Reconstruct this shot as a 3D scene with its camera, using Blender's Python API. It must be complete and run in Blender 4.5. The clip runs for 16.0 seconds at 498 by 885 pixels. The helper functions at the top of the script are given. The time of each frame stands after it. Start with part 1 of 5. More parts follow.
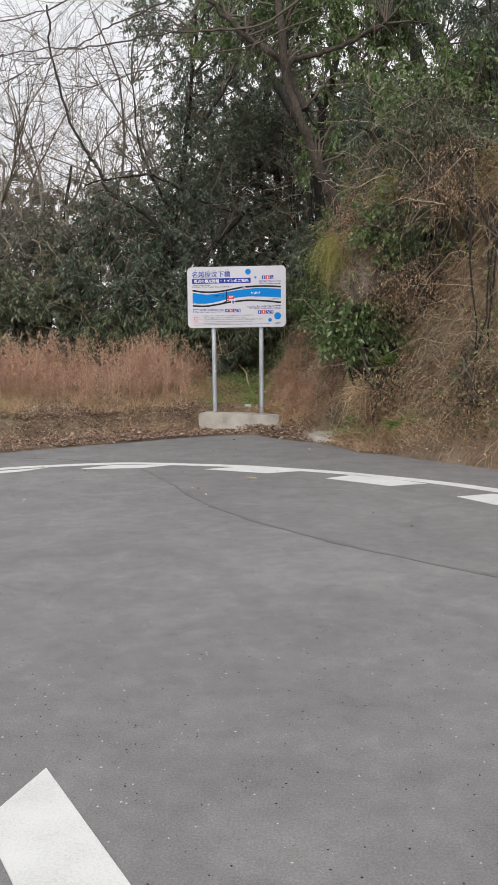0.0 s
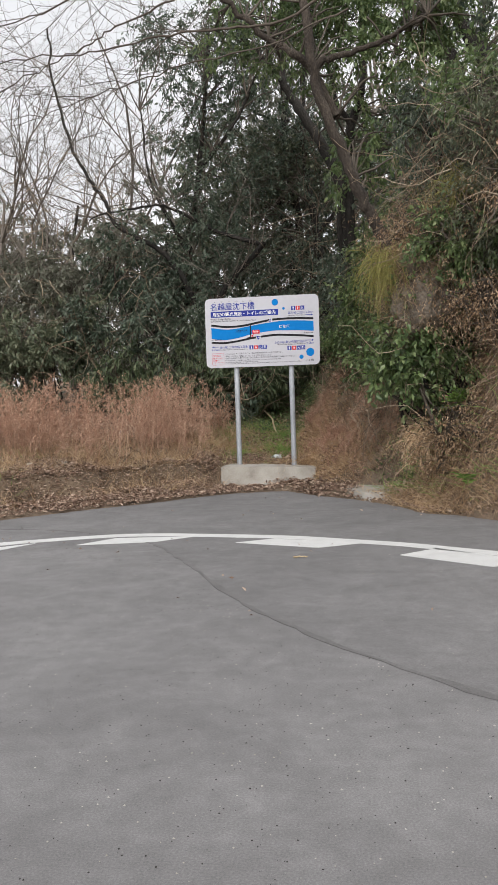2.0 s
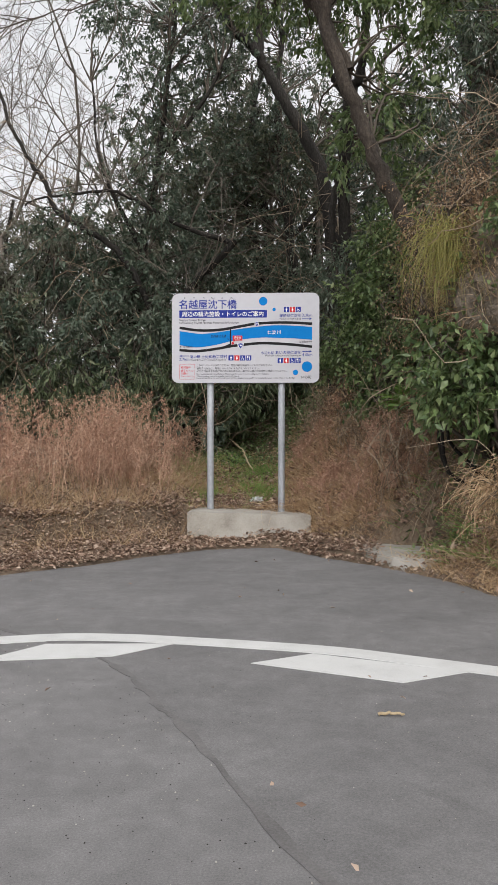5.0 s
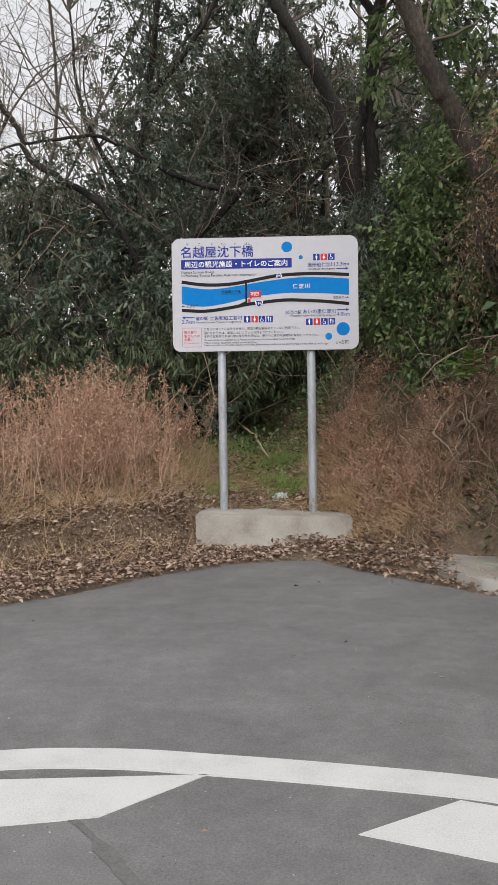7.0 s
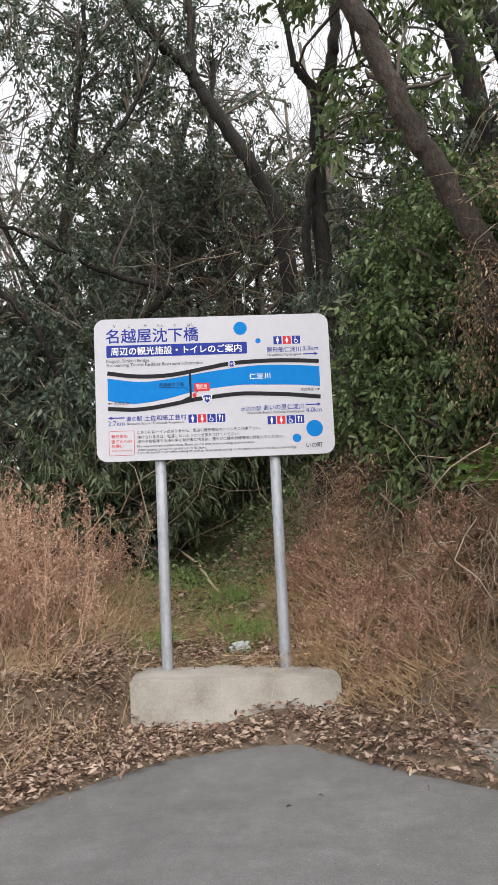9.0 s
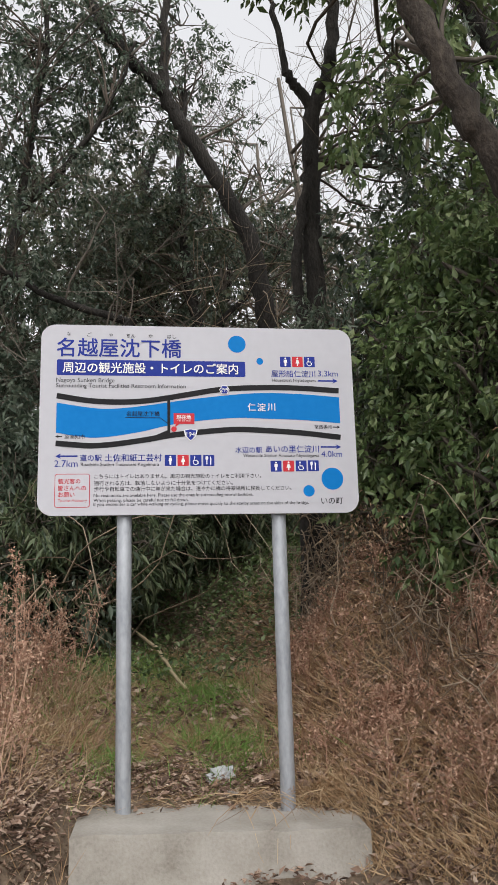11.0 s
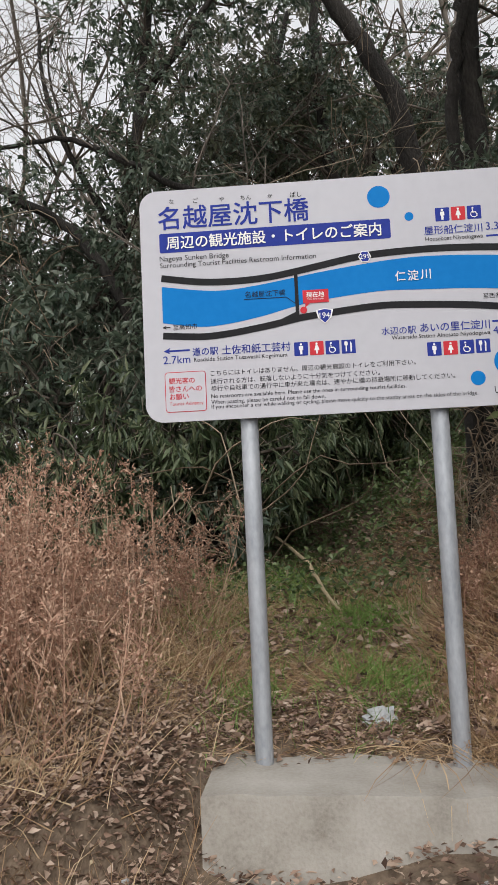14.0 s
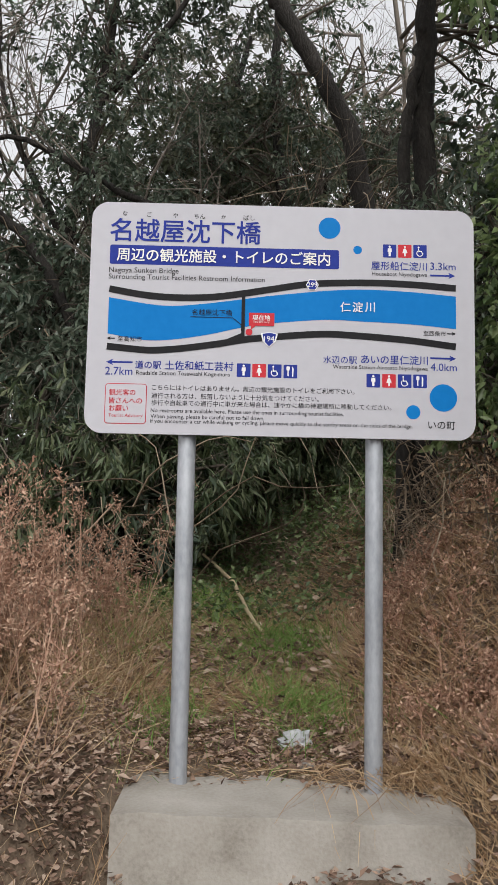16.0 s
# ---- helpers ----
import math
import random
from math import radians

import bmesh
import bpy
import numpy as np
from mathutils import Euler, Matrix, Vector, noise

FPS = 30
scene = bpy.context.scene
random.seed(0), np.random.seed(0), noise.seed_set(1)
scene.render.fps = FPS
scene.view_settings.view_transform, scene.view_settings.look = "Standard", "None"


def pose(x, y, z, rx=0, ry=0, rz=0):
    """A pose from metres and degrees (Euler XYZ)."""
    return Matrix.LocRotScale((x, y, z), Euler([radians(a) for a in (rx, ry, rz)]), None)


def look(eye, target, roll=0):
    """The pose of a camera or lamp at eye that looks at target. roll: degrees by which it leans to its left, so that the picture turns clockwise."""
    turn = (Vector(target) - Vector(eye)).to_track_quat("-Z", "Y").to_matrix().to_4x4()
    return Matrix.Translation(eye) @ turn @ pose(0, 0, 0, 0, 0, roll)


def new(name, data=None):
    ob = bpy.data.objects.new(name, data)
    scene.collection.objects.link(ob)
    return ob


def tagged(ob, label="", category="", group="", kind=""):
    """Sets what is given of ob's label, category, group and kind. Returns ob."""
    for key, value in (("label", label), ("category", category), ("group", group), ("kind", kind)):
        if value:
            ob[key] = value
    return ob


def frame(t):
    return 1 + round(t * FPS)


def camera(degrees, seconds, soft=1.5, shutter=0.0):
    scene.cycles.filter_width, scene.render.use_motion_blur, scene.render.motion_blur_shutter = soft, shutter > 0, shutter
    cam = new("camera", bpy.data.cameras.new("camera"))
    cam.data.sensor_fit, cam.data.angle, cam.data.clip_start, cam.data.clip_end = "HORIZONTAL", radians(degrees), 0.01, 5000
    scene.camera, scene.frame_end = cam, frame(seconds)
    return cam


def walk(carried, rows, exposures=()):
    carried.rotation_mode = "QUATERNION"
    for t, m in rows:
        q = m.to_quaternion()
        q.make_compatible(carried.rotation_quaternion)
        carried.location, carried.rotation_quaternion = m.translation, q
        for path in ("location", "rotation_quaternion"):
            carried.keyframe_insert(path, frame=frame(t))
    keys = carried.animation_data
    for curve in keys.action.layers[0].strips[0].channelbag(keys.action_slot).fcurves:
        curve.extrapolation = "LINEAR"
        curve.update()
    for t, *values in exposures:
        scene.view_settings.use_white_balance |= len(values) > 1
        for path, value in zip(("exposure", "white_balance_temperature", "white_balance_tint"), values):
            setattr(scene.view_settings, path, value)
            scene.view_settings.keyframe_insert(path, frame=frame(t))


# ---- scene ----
cam = camera(34.1, 16.0)
PATH = [
    (0, (2.893, 0.753, 1.084), (2.62, 2.725, 0.898), -0.5),
    (0.5, (2.794, 1.223, 1.074), (2.529, 3.198, 0.905), -0.8),
    (1, (2.642, 1.696, 1.047), (2.32, 3.668, 0.951), -0.7),
    (1.5, (2.545, 2.151, 1.034), (2.27, 4.13, 0.95), -1.7),
    (2, (2.412, 2.627, 1.056), (2.103, 4.602, 0.986), -1.8),
    (2.5, (2.28, 3.162, 1.041), (1.976, 5.136, 0.937), -1.4),
    (3, (2.158, 3.581, 1.051), (1.871, 5.559, 0.967), -1.2),
    (3.5, (1.994, 4.025, 1.064), (1.769, 6.012, 1.034), -0.2),
    (3.7, (1.925, 4.188, 1.051), (1.707, 6.177, 1.053), 0.3),
    (5.8, (1.324, 5.957, 1.086), (1.203, 7.954, 1.077), -0.4),
    (6, (1.283, 6.147, 1.073), (1.155, 8.143, 1.06), -0.6),
    (6.5, (1.207, 6.6, 1.081), (1.074, 8.596, 1.071), -0.8),
    (7, (1.108, 7.075, 1.062), (0.986, 9.071, 1.024), -0.8),
    (7.5, (1.064, 7.504, 1.037), (0.982, 9.502, 0.99), -1.0),
    (8, (1.015, 7.923, 1.068), (0.964, 9.922, 1.046), -0.6),
    (8.5, (0.935, 8.299, 1.084), (0.948, 10.298, 1.153), -1.0),
    (9, (0.864, 8.71, 1.143), (0.93, 10.693, 1.389), -2.7),
    (9.2, (0.812, 8.875, 1.141), (0.898, 10.852, 1.432), -3.2),
    (11.3, (0.642, 10.332, 1.314), (0.851, 12.28, 1.716), -1.4),
    (11.5, (0.678, 10.436, 1.345), (0.869, 12.387, 1.738), -0.9),
    (12, (0.681, 10.657, 1.353), (0.82, 12.619, 1.716), -0.3),
    (12.5, (0.682, 10.832, 1.352), (0.626, 12.81, 1.643), -1.2),
    (13, (0.725, 10.893, 1.346), (0.565, 12.872, 1.592), -1.7),
    (13.5, (0.746, 10.901, 1.336), (0.573, 12.883, 1.545), -2.3),
    (14, (0.745, 10.932, 1.335), (0.559, 12.915, 1.514), -2.6),
    (14.5, (0.744, 10.929, 1.332), (0.569, 12.913, 1.516), -1.6),
    (15, (0.737, 10.923, 1.335), (0.605, 12.908, 1.545), -0.4),
    (15.5, (0.739, 10.915, 1.339), (0.677, 12.902, 1.558), 0.4),
    (16, (0.729, 10.914, 1.34), (0.709, 12.901, 1.559), 1.1),
]
walk(cam, [(t, look(eye, target, roll)) for t, eye, target, roll in PATH],
     exposures=[(0, .34), (3.5, .38), (5.0, .3), (6.5, .25), (7.5, .32), (8.5, .66), (9, .6), (10.5, .35), (12, .24), (16, .22)])

# ---- world and light ----
world = bpy.data.worlds.new("overcast_sky")
scene.world = world
world.use_nodes = True
wn, wl = world.node_tree.nodes, world.node_tree.links
wn.clear()
sky = wn.new("ShaderNodeTexSky")
sky.sky_type = "NISHITA"
sky.sun_disc = False
sky.sun_elevation, sky.sun_rotation = radians(39), radians(174)
sky.air_density, sky.dust_density = 1.0, 4.0
grey = wn.new("ShaderNodeHueSaturation")
grey.inputs["Saturation"].default_value = 0.12
cloud = wn.new("ShaderNodeMix")
cloud.data_type = "RGBA"
cloud.inputs[0].default_value = 0.6
cloud.inputs[7].default_value = (9.15, 9.2, 9.55, 1)
back = wn.new("ShaderNodeBackground")
back.inputs["Strength"].default_value = 0.105
wout = wn.new("ShaderNodeOutputWorld")
wl.new(sky.outputs[0], grey.inputs["Color"])
wl.new(grey.outputs[0], cloud.inputs[6])
wl.new(cloud.outputs[2], back.inputs["Color"])
wl.new(back.outputs[0], wout.inputs[0])
sun = new("sun", bpy.data.lights.new("sun", "SUN"))
sun.data.energy, sun.data.angle, sun.data.color = 1.5, radians(50), (1, 0.965, 0.93)
sun.matrix_world = look((1, -10, 8), (0, 0, 0))


# ---- materials ----
def material(name, colours, scale=3.0, fine=40.0, rough=0.8, bump=0.3, metal=0.0, island=0.0, leaf=0.0, spread=0.5, stretch=(1, 1, 1), depth=0.01, gloss=.5):
    """Procedural surface: colours over coarse and fine noise, fine relief; island mixes in a random value for each loose piece; leaf lets light through."""
    m = bpy.data.materials.new(name)
    m.use_nodes = True
    n, l = m.node_tree.nodes, m.node_tree.links
    bsdf, out = n["Principled BSDF"], n["Material Output"]
    bsdf.inputs["Roughness"].default_value = rough
    bsdf.inputs["Metallic"].default_value = metal
    bsdf.inputs["Specular IOR Level"].default_value = gloss
    co = n.new("ShaderNodeTexCoord")
    mp = n.new("ShaderNodeMapping")
    mp.inputs["Scale"].default_value = stretch
    l.new(co.outputs["Object"], mp.inputs[0])
    coarse, grain = n.new("ShaderNodeTexNoise"), n.new("ShaderNodeTexNoise")
    for tex, s, d in ((coarse, scale, 6), (grain, fine, 4)):
        tex.inputs["Scale"].default_value, tex.inputs["Detail"].default_value = s, d
        l.new(mp.outputs[0], tex.inputs["Vector"])
    mix = n.new("ShaderNodeMix")
    mix.inputs[0].default_value = spread
    l.new(coarse.outputs[0], mix.inputs[2])
    l.new(grain.outputs[0], mix.inputs[3])
    value = mix.outputs[0]
    if island:
        geo = n.new("ShaderNodeNewGeometry")
        second = n.new("ShaderNodeMix")
        second.inputs[0].default_value = island
        l.new(value, second.inputs[2])
        l.new(geo.outputs["Random Per Island"], second.inputs[3])
        value = second.outputs[0]
    ramp = n.new("ShaderNodeValToRGB")
    lo, hi = (0.3, 0.7) if not island else (0.18, 0.82)
    while len(ramp.color_ramp.elements) < len(colours):
        ramp.color_ramp.elements.new(0.5)
    for i, c in enumerate(colours):
        ramp.color_ramp.elements[i].position = lo + (hi - lo) * i / max(1, len(colours) - 1)
        ramp.color_ramp.elements[i].color = (*c, 1)
    l.new(value, ramp.inputs[0])
    l.new(ramp.outputs[0], bsdf.inputs["Base Color"])
    if bump:
        b = n.new("ShaderNodeBump")
        b.inputs["Strength"].default_value, b.inputs["Distance"].default_value = bump, depth
        l.new(grain.outputs[0], b.inputs["Height"])
        l.new(b.outputs[0], bsdf.inputs["Normal"])
    if leaf:
        tr, sh = n.new("ShaderNodeBsdfTranslucent"), n.new("ShaderNodeMixShader")
        l.new(ramp.outputs[0], tr.inputs[0])
        sh.inputs[0].default_value = leaf
        l.new(bsdf.outputs[0], sh.inputs[1])
        l.new(tr.outputs[0], sh.inputs[2])
        l.new(sh.outputs[0], out.inputs[0])
    return m


def asphalt_surface(name, tone):
    """Worn asphalt: broad stains, scuffed blotches and the grain of its stones."""
    m = bpy.data.materials.new(name)
    m.use_nodes = True
    n, l = m.node_tree.nodes, m.node_tree.links
    bsdf = n["Principled BSDF"]
    bsdf.inputs["Roughness"].default_value = .88
    co = n.new("ShaderNodeTexCoord")
    total = None
    for scale, detail, weight, distort in ((.45, 4, .3, .0), (2.6, 9, .34, .6), (11, 8, .24, .3), (150, 3, .5, .0), (420, 2, .34, .0)):
        tex, sub = n.new("ShaderNodeTexNoise"), n.new("ShaderNodeMath")
        tex.inputs["Scale"].default_value, tex.inputs["Detail"].default_value, tex.inputs["Distortion"].default_value = scale, detail, distort
        tex.inputs["Roughness"].default_value = .62
        l.new(co.outputs["Object"], tex.inputs["Vector"])
        sub.operation = "MULTIPLY_ADD"
        sub.inputs[1].default_value, sub.inputs[2].default_value = weight, -.5 * weight
        l.new(tex.outputs[0], sub.inputs[0])
        if total is None:
            total = sub.outputs[0]
        else:
            add = n.new("ShaderNodeMath")
            l.new(total, add.inputs[0])
            l.new(sub.outputs[0], add.inputs[1])
            total = add.outputs[0]
    half = n.new("ShaderNodeMath")
    half.inputs[1].default_value = .5
    l.new(total, half.inputs[0])
    ramp = n.new("ShaderNodeValToRGB")
    ramp.color_ramp.elements.new(.5)
    for e, p, c in zip(ramp.color_ramp.elements, (.22, .5, .8), ((.084, .081, .081), (.185, .18, .18), (.33, .322, .32))):
        e.position, e.color = p, (c[0] * tone, c[1] * tone, c[2] * tone, 1)
    l.new(half.outputs[0], ramp.inputs[0])
    l.new(ramp.outputs[0], bsdf.inputs["Base Color"])
    b = n.new("ShaderNodeBump")
    b.inputs["Strength"].default_value, b.inputs["Distance"].default_value = .5, .004
    l.new(half.outputs[0], b.inputs["Height"])
    l.new(b.outputs[0], bsdf.inputs["Normal"])
    return m


asphalt = asphalt_surface("asphalt", 1.0)
asphalt_newer = asphalt_surface("newer_asphalt", .93)
road_paint = material("road_paint", [(.5, .5, .49), (.62, .62, .61), (.68, .68, .67)], 6, 160, .7, .4, depth=.003)
seal_tar = material("seal_tar", [(.09, .086, .085), (.142, .136, .135), (.19, .183, .181)], 5, 120, .85, .3)
soil = material("soil", [(.075, .054, .038), (.18, .132, .092), (.3, .228, .16)], 1.6, 30, .95, .8, depth=.03)
concrete = material("concrete", [(.2, .18, .15), (.35, .325, .285), (.44, .415, .375), (.52, .5, .47)], 2.6, 70, .9, .5, depth=.006, spread=.2)
galvanised = material("galvanised_steel", [(.28, .3, .33), (.38, .4, .43), (.47, .49, .52)], 9, 60, .62, .05, metal=.3, stretch=(1, 1, .4))
sign_white = material("sign_white", [(.5, .497, .535), (.55, .547, .585)], 2, 20, .6, 0, gloss=.12)
sign_back = material("aluminium", [(.5, .5, .52), (.6, .6, .62)], 3, 40, .45, .05, metal=.8)
ink = material("black_film", [(.012, .012, .014), (.022, .022, .024)], 8, 50, .6, 0, gloss=.12)
blue_ink = material("navy_film", [(.02, .035, .24), (.028, .05, .31)], 8, 50, .6, 0, gloss=.12)
river_ink = material("river_blue_film", [(.0, .165, .5), (.005, .2, .56)], 3, 30, .6, 0, gloss=.12)
red_ink = material("red_film", [(.52, .03, .045), (.6, .05, .06)], 8, 50, .6, 0, gloss=.12)
white_ink = material("white_film", [(.78, .78, .78), (.84, .84, .84)], 8, 50, .6, 0, gloss=.12)
bark_dark = material("dark_bark", [(.008, .007, .006), (.022, .019, .016), (.055, .048, .041)], 5, 50, .95, .9, stretch=(1, 1, .35), depth=.03)
bark_brown = material("brown_bark", [(.02, .015, .012), (.05, .039, .03), (.11, .088, .07)], 4, 40, .95, .9, stretch=(1, 1, .45), depth=.03)
twig_brown = material("brown_twig", [(.045, .036, .028), (.09, .073, .057), (.15, .125, .1)], 5, 40, .9, .2, island=.5)
twig_grey = material("grey_twig", [(.09, .075, .062), (.17, .145, .12), (.24, .21, .18)], 5, 40, .9, .2, island=.5)
vine_brown = material("dry_vine", [(.13, .092, .062), (.26, .195, .135), (.42, .34, .245)], 3, 30, .9, .2, island=.6)
leaf_dark = material("evergreen_leaf", [(.04, .066, .044), (.082, .115, .078), (.135, .172, .12), (.225, .25, .19)], .6, 9, .36, 0, island=.6, leaf=.32, spread=.3)
leaf_mid = material("broad_leaf", [(.055, .092, .036), (.108, .165, .062), (.175, .24, .092), (.28, .33, .16)], .8, 9, .38, 0, island=.55, leaf=.32, spread=.3)
leaf_olive = material("olive_leaf", [(.068, .09, .052), (.12, .145, .086), (.178, .196, .122), (.26, .262, .175)], .7, 9, .5, 0, island=.5, leaf=.3, spread=.3)
# leaf colours lifted and greyed to imitate haze in the air
leaf_haze = material("haze_tinted_leaf", [(.115, .125, .088), (.17, .178, .13), (.225, .225, .175), (.3, .29, .24)], .5, 6, .7, 0, island=.5, leaf=.35, spread=.3)
leaf_bamboo = material("bamboo_grass_leaf", [(.028, .048, .022), (.065, .095, .042), (.12, .155, .075), (.2, .22, .125)], .9, 9, .45, 0, island=.6, leaf=.25, spread=.3)
leaf_fern = material("fern_green", [(.09, .17, .035), (.17, .28, .06), (.24, .33, .09)], 2, 20, .5, 0, island=.5, leaf=.3)
grass_green = material("green_grass", [(.12, .23, .045), (.21, .36, .085), (.33, .47, .15)], 1.2, 12, .6, 0, island=.5, leaf=.3)
grass_dry = material("dry_grass", [(.22, .135, .075), (.4, .262, .15), (.56, .4, .245), (.7, .56, .37)], .7, 10, .85, 0, island=.55, leaf=.2)
grass_straw = material("orange_straw", [(.36, .225, .125), (.54, .38, .225), (.72, .55, .36)], .9, 10, .85, 0, island=.6, leaf=.2)
grass_olive = material("yellow_green_grass", [(.16, .16, .04), (.28, .26, .075), (.42, .37, .13)], 1.2, 12, .6, 0, island=.5, leaf=.3)
creeper_brown = material("dead_creeper", [(.14, .082, .045), (.26, .165, .095), (.39, .265, .16), (.52, .39, .26)], .9, 10, .85, 0, island=.6, leaf=.15)
rock_brown = material("brown_rock", [(.07, .055, .042), (.17, .14, .11), (.29, .25, .205)], 4, 30, .95, .9, depth=.03)
weed_red = material("dry_weed", [(.25, .135, .09), (.42, .245, .168), (.55, .352, .25), (.69, .5, .37)], .8, 10, .85, 0, island=.55, leaf=.15)
leaf_fallen = material("fallen_leaf", [(.11, .068, .05), (.25, .16, .115), (.39, .27, .2), (.54, .42, .33)], .8, 10, .8, 0, island=.75, leaf=.1)
straw_pale = material("pale_wood", [(.3, .22, .13), (.45, .35, .22), (.55, .45, .3)], 6, 60, .8, .3, stretch=(1, 1, 1))
plastic_clear = material("clear_plastic", [(.6, .62, .64), (.75, .77, .79)], 8, 30, .2, .3, leaf=.4)


# ---- mesh helpers ----
def smooth(a, b, x):
    t = np.clip((x - a) / (b - a), 0, 1)
    return t * t * (3 - 2 * t)


def mesh_from(name, verts, faces, mat_, shade=False):
    """A mesh from arrays of places and faces that all have the same number of corners."""
    verts, faces = np.asarray(verts, dtype=np.float32), np.asarray(faces, dtype=np.int32)
    me = bpy.data.meshes.new(name)
    k = faces.shape[1]
    me.vertices.add(len(verts))
    me.vertices.foreach_set("co", verts.ravel())
    me.loops.add(faces.size)
    me.loops.foreach_set("vertex_index", faces.ravel())
    me.polygons.add(len(faces))
    me.polygons.foreach_set("loop_start", np.arange(0, faces.size, k, dtype=np.int32))
    me.update(calc_edges=True)
    if shade:
        me.polygons.foreach_set("use_smooth", np.ones(len(faces), dtype=bool))
    me.materials.append(mat_)
    return me


def part(name, me, parent, label=""):
    ob = new(name, me)
    ob.parent = parent
    return tagged(ob, label) if label else ob


def bm_mesh(name, bm, mat_, shade=False):
    me = bpy.data.meshes.new(name)
    bm.to_mesh(me)
    bm.free()
    me.materials.append(mat_)
    if shade:
        me.polygons.foreach_set("use_smooth", np.ones(len(me.polygons), dtype=bool))
    return me


def empty(name, at, label, category, group="", kind=""):
    ob = new(name)
    ob.location = at
    ob.empty_display_size = 0.1
    return tagged(ob, label, category, group, kind)


def slab_mesh(name, outline, z0, z1, mat_, bevel=0.0):
    """A flat plate with the outline given in plan."""
    bm = bmesh.new()
    f = bm.faces.new([bm.verts.new((x, y, z0)) for x, y in outline])
    if f.normal.z < 0:
        f.normal_flip()
    up = bmesh.ops.extrude_face_region(bm, geom=[f])
    bmesh.ops.translate(bm, vec=(0, 0, z1 - z0), verts=[v for v in up["geom"] if isinstance(v, bmesh.types.BMVert)])
    bmesh.ops.recalc_face_normals(bm, faces=bm.faces)
    if bevel:
        bmesh.ops.bevel(bm, geom=bm.edges[:], offset=bevel, segments=2, affect="EDGES")
    return bm_mesh(name, bm, mat_)


def spline(points, steps):
    """Points along a smooth curve through those given."""
    p = np.asarray(points, dtype=float)
    p = np.vstack([2 * p[0] - p[1], p, 2 * p[-1] - p[-2]])
    t = np.linspace(0, 1, steps, endpoint=False)[:, None]
    out = []
    for i in range(1, len(p) - 2):
        a, b, c, d = p[i - 1:i + 3]
        out.append(0.5 * (2 * b + (c - a) * t + (2 * a - 5 * b + 4 * c - d) * t ** 2 + (3 * b - a - 3 * c + d) * t ** 3))
    return np.vstack([*out, p[-2][None]])


def tube_arrays(path, radii, sides=6, rough=0.0, rng=None):
    path = np.asarray(path, dtype=float)
    n = len(path)
    tan = np.gradient(path, axis=0)
    tan /= np.linalg.norm(tan, axis=1)[:, None] + 1e-9
    ref = np.array([0.0, 0, 1]) if abs(tan[:, 2]).mean() < 0.8 else np.array([1.0, 0, 0])
    u = np.cross(tan, ref)
    u /= np.linalg.norm(u, axis=1)[:, None] + 1e-9
    v = np.cross(tan, u)
    ang = np.linspace(0, 2 * np.pi, sides, endpoint=False)
    r = np.asarray(radii, dtype=float)[:, None] * np.ones((1, sides))
    if rough:
        r = r * (1 + rough * rng.standard_normal((n, sides)))
    V = path[:, None] + r[..., None] * (np.cos(ang)[None, :, None] * u[:, None] + np.sin(ang)[None, :, None] * v[:, None])
    i, j = np.meshgrid(np.arange(n - 1), np.arange(sides), indexing="ij")
    a, b = i * sides + j, i * sides + (j + 1) % sides
    F = np.stack([a, b, b + sides, a + sides], -1).reshape(-1, 4)
    return V.reshape(-1, 3), F


def join(list_of):
    V, F, k = [], [], 0
    for v, f in list_of:
        V.append(v)
        F.append(f + k)
        k += len(v)
    return np.vstack(V), np.vstack(F)


def leaves_arrays(at, way, length, width, rng, fold=0.25):
    """Leaves of two folded halves each, from the stalk at 'at' along 'way'."""
    n = len(at)
    way = way / (np.linalg.norm(way, axis=1)[:, None] + 1e-9)
    side = np.cross(way, rng.standard_normal((n, 3)) * 0.6 + np.array([0, 0, 1.0]))
    side /= np.linalg.norm(side, axis=1)[:, None] + 1e-9
    up = np.cross(side, way)
    L, W = np.asarray(length)[:, None] * np.ones((n, 1)), np.asarray(width)[:, None] * np.ones((n, 1))
    mid = at + way * L * 0.42
    V = np.stack([at, mid + side * W / 2 + up * W * fold, at + way * L - up * L * 0.08, mid - side * W / 2 + up * W * fold], 1).reshape(-1, 3)
    b = np.arange(n)[:, None] * 4
    F = np.concatenate([b + np.array([[0, 2, 1]]), b + np.array([[0, 3, 2]])], 0)
    return V, F


def blades_arrays(at, tip, bend, width, rng, segs=3):
    """Grass blades: ribbons from 'at' to 'tip', sagging by 'bend'."""
    n = len(at)
    d = tip - at
    side = np.cross(d, rng.standard_normal((n, 3)))
    side /= np.linalg.norm(side, axis=1)[:, None] + 1e-9
    rows = []
    for k in range(segs + 1):
        s = k / segs
        c = at + d * s + bend * (4 * s * (1 - s))
        w = np.asarray(width)[:, None] * (1 - 0.8 * s) / 2
        rows += [c - side * w, c + side * w]
    V = np.stack(rows, 1).reshape(-1, 3)
    m = 2 * (segs + 1)
    b = np.arange(n)[:, None] * m
    F = np.concatenate([b + np.array([[2 * k, 2 * k + 1, 2 * k + 3, 2 * k + 2]]) for k in range(segs)], 0)
    return V, F


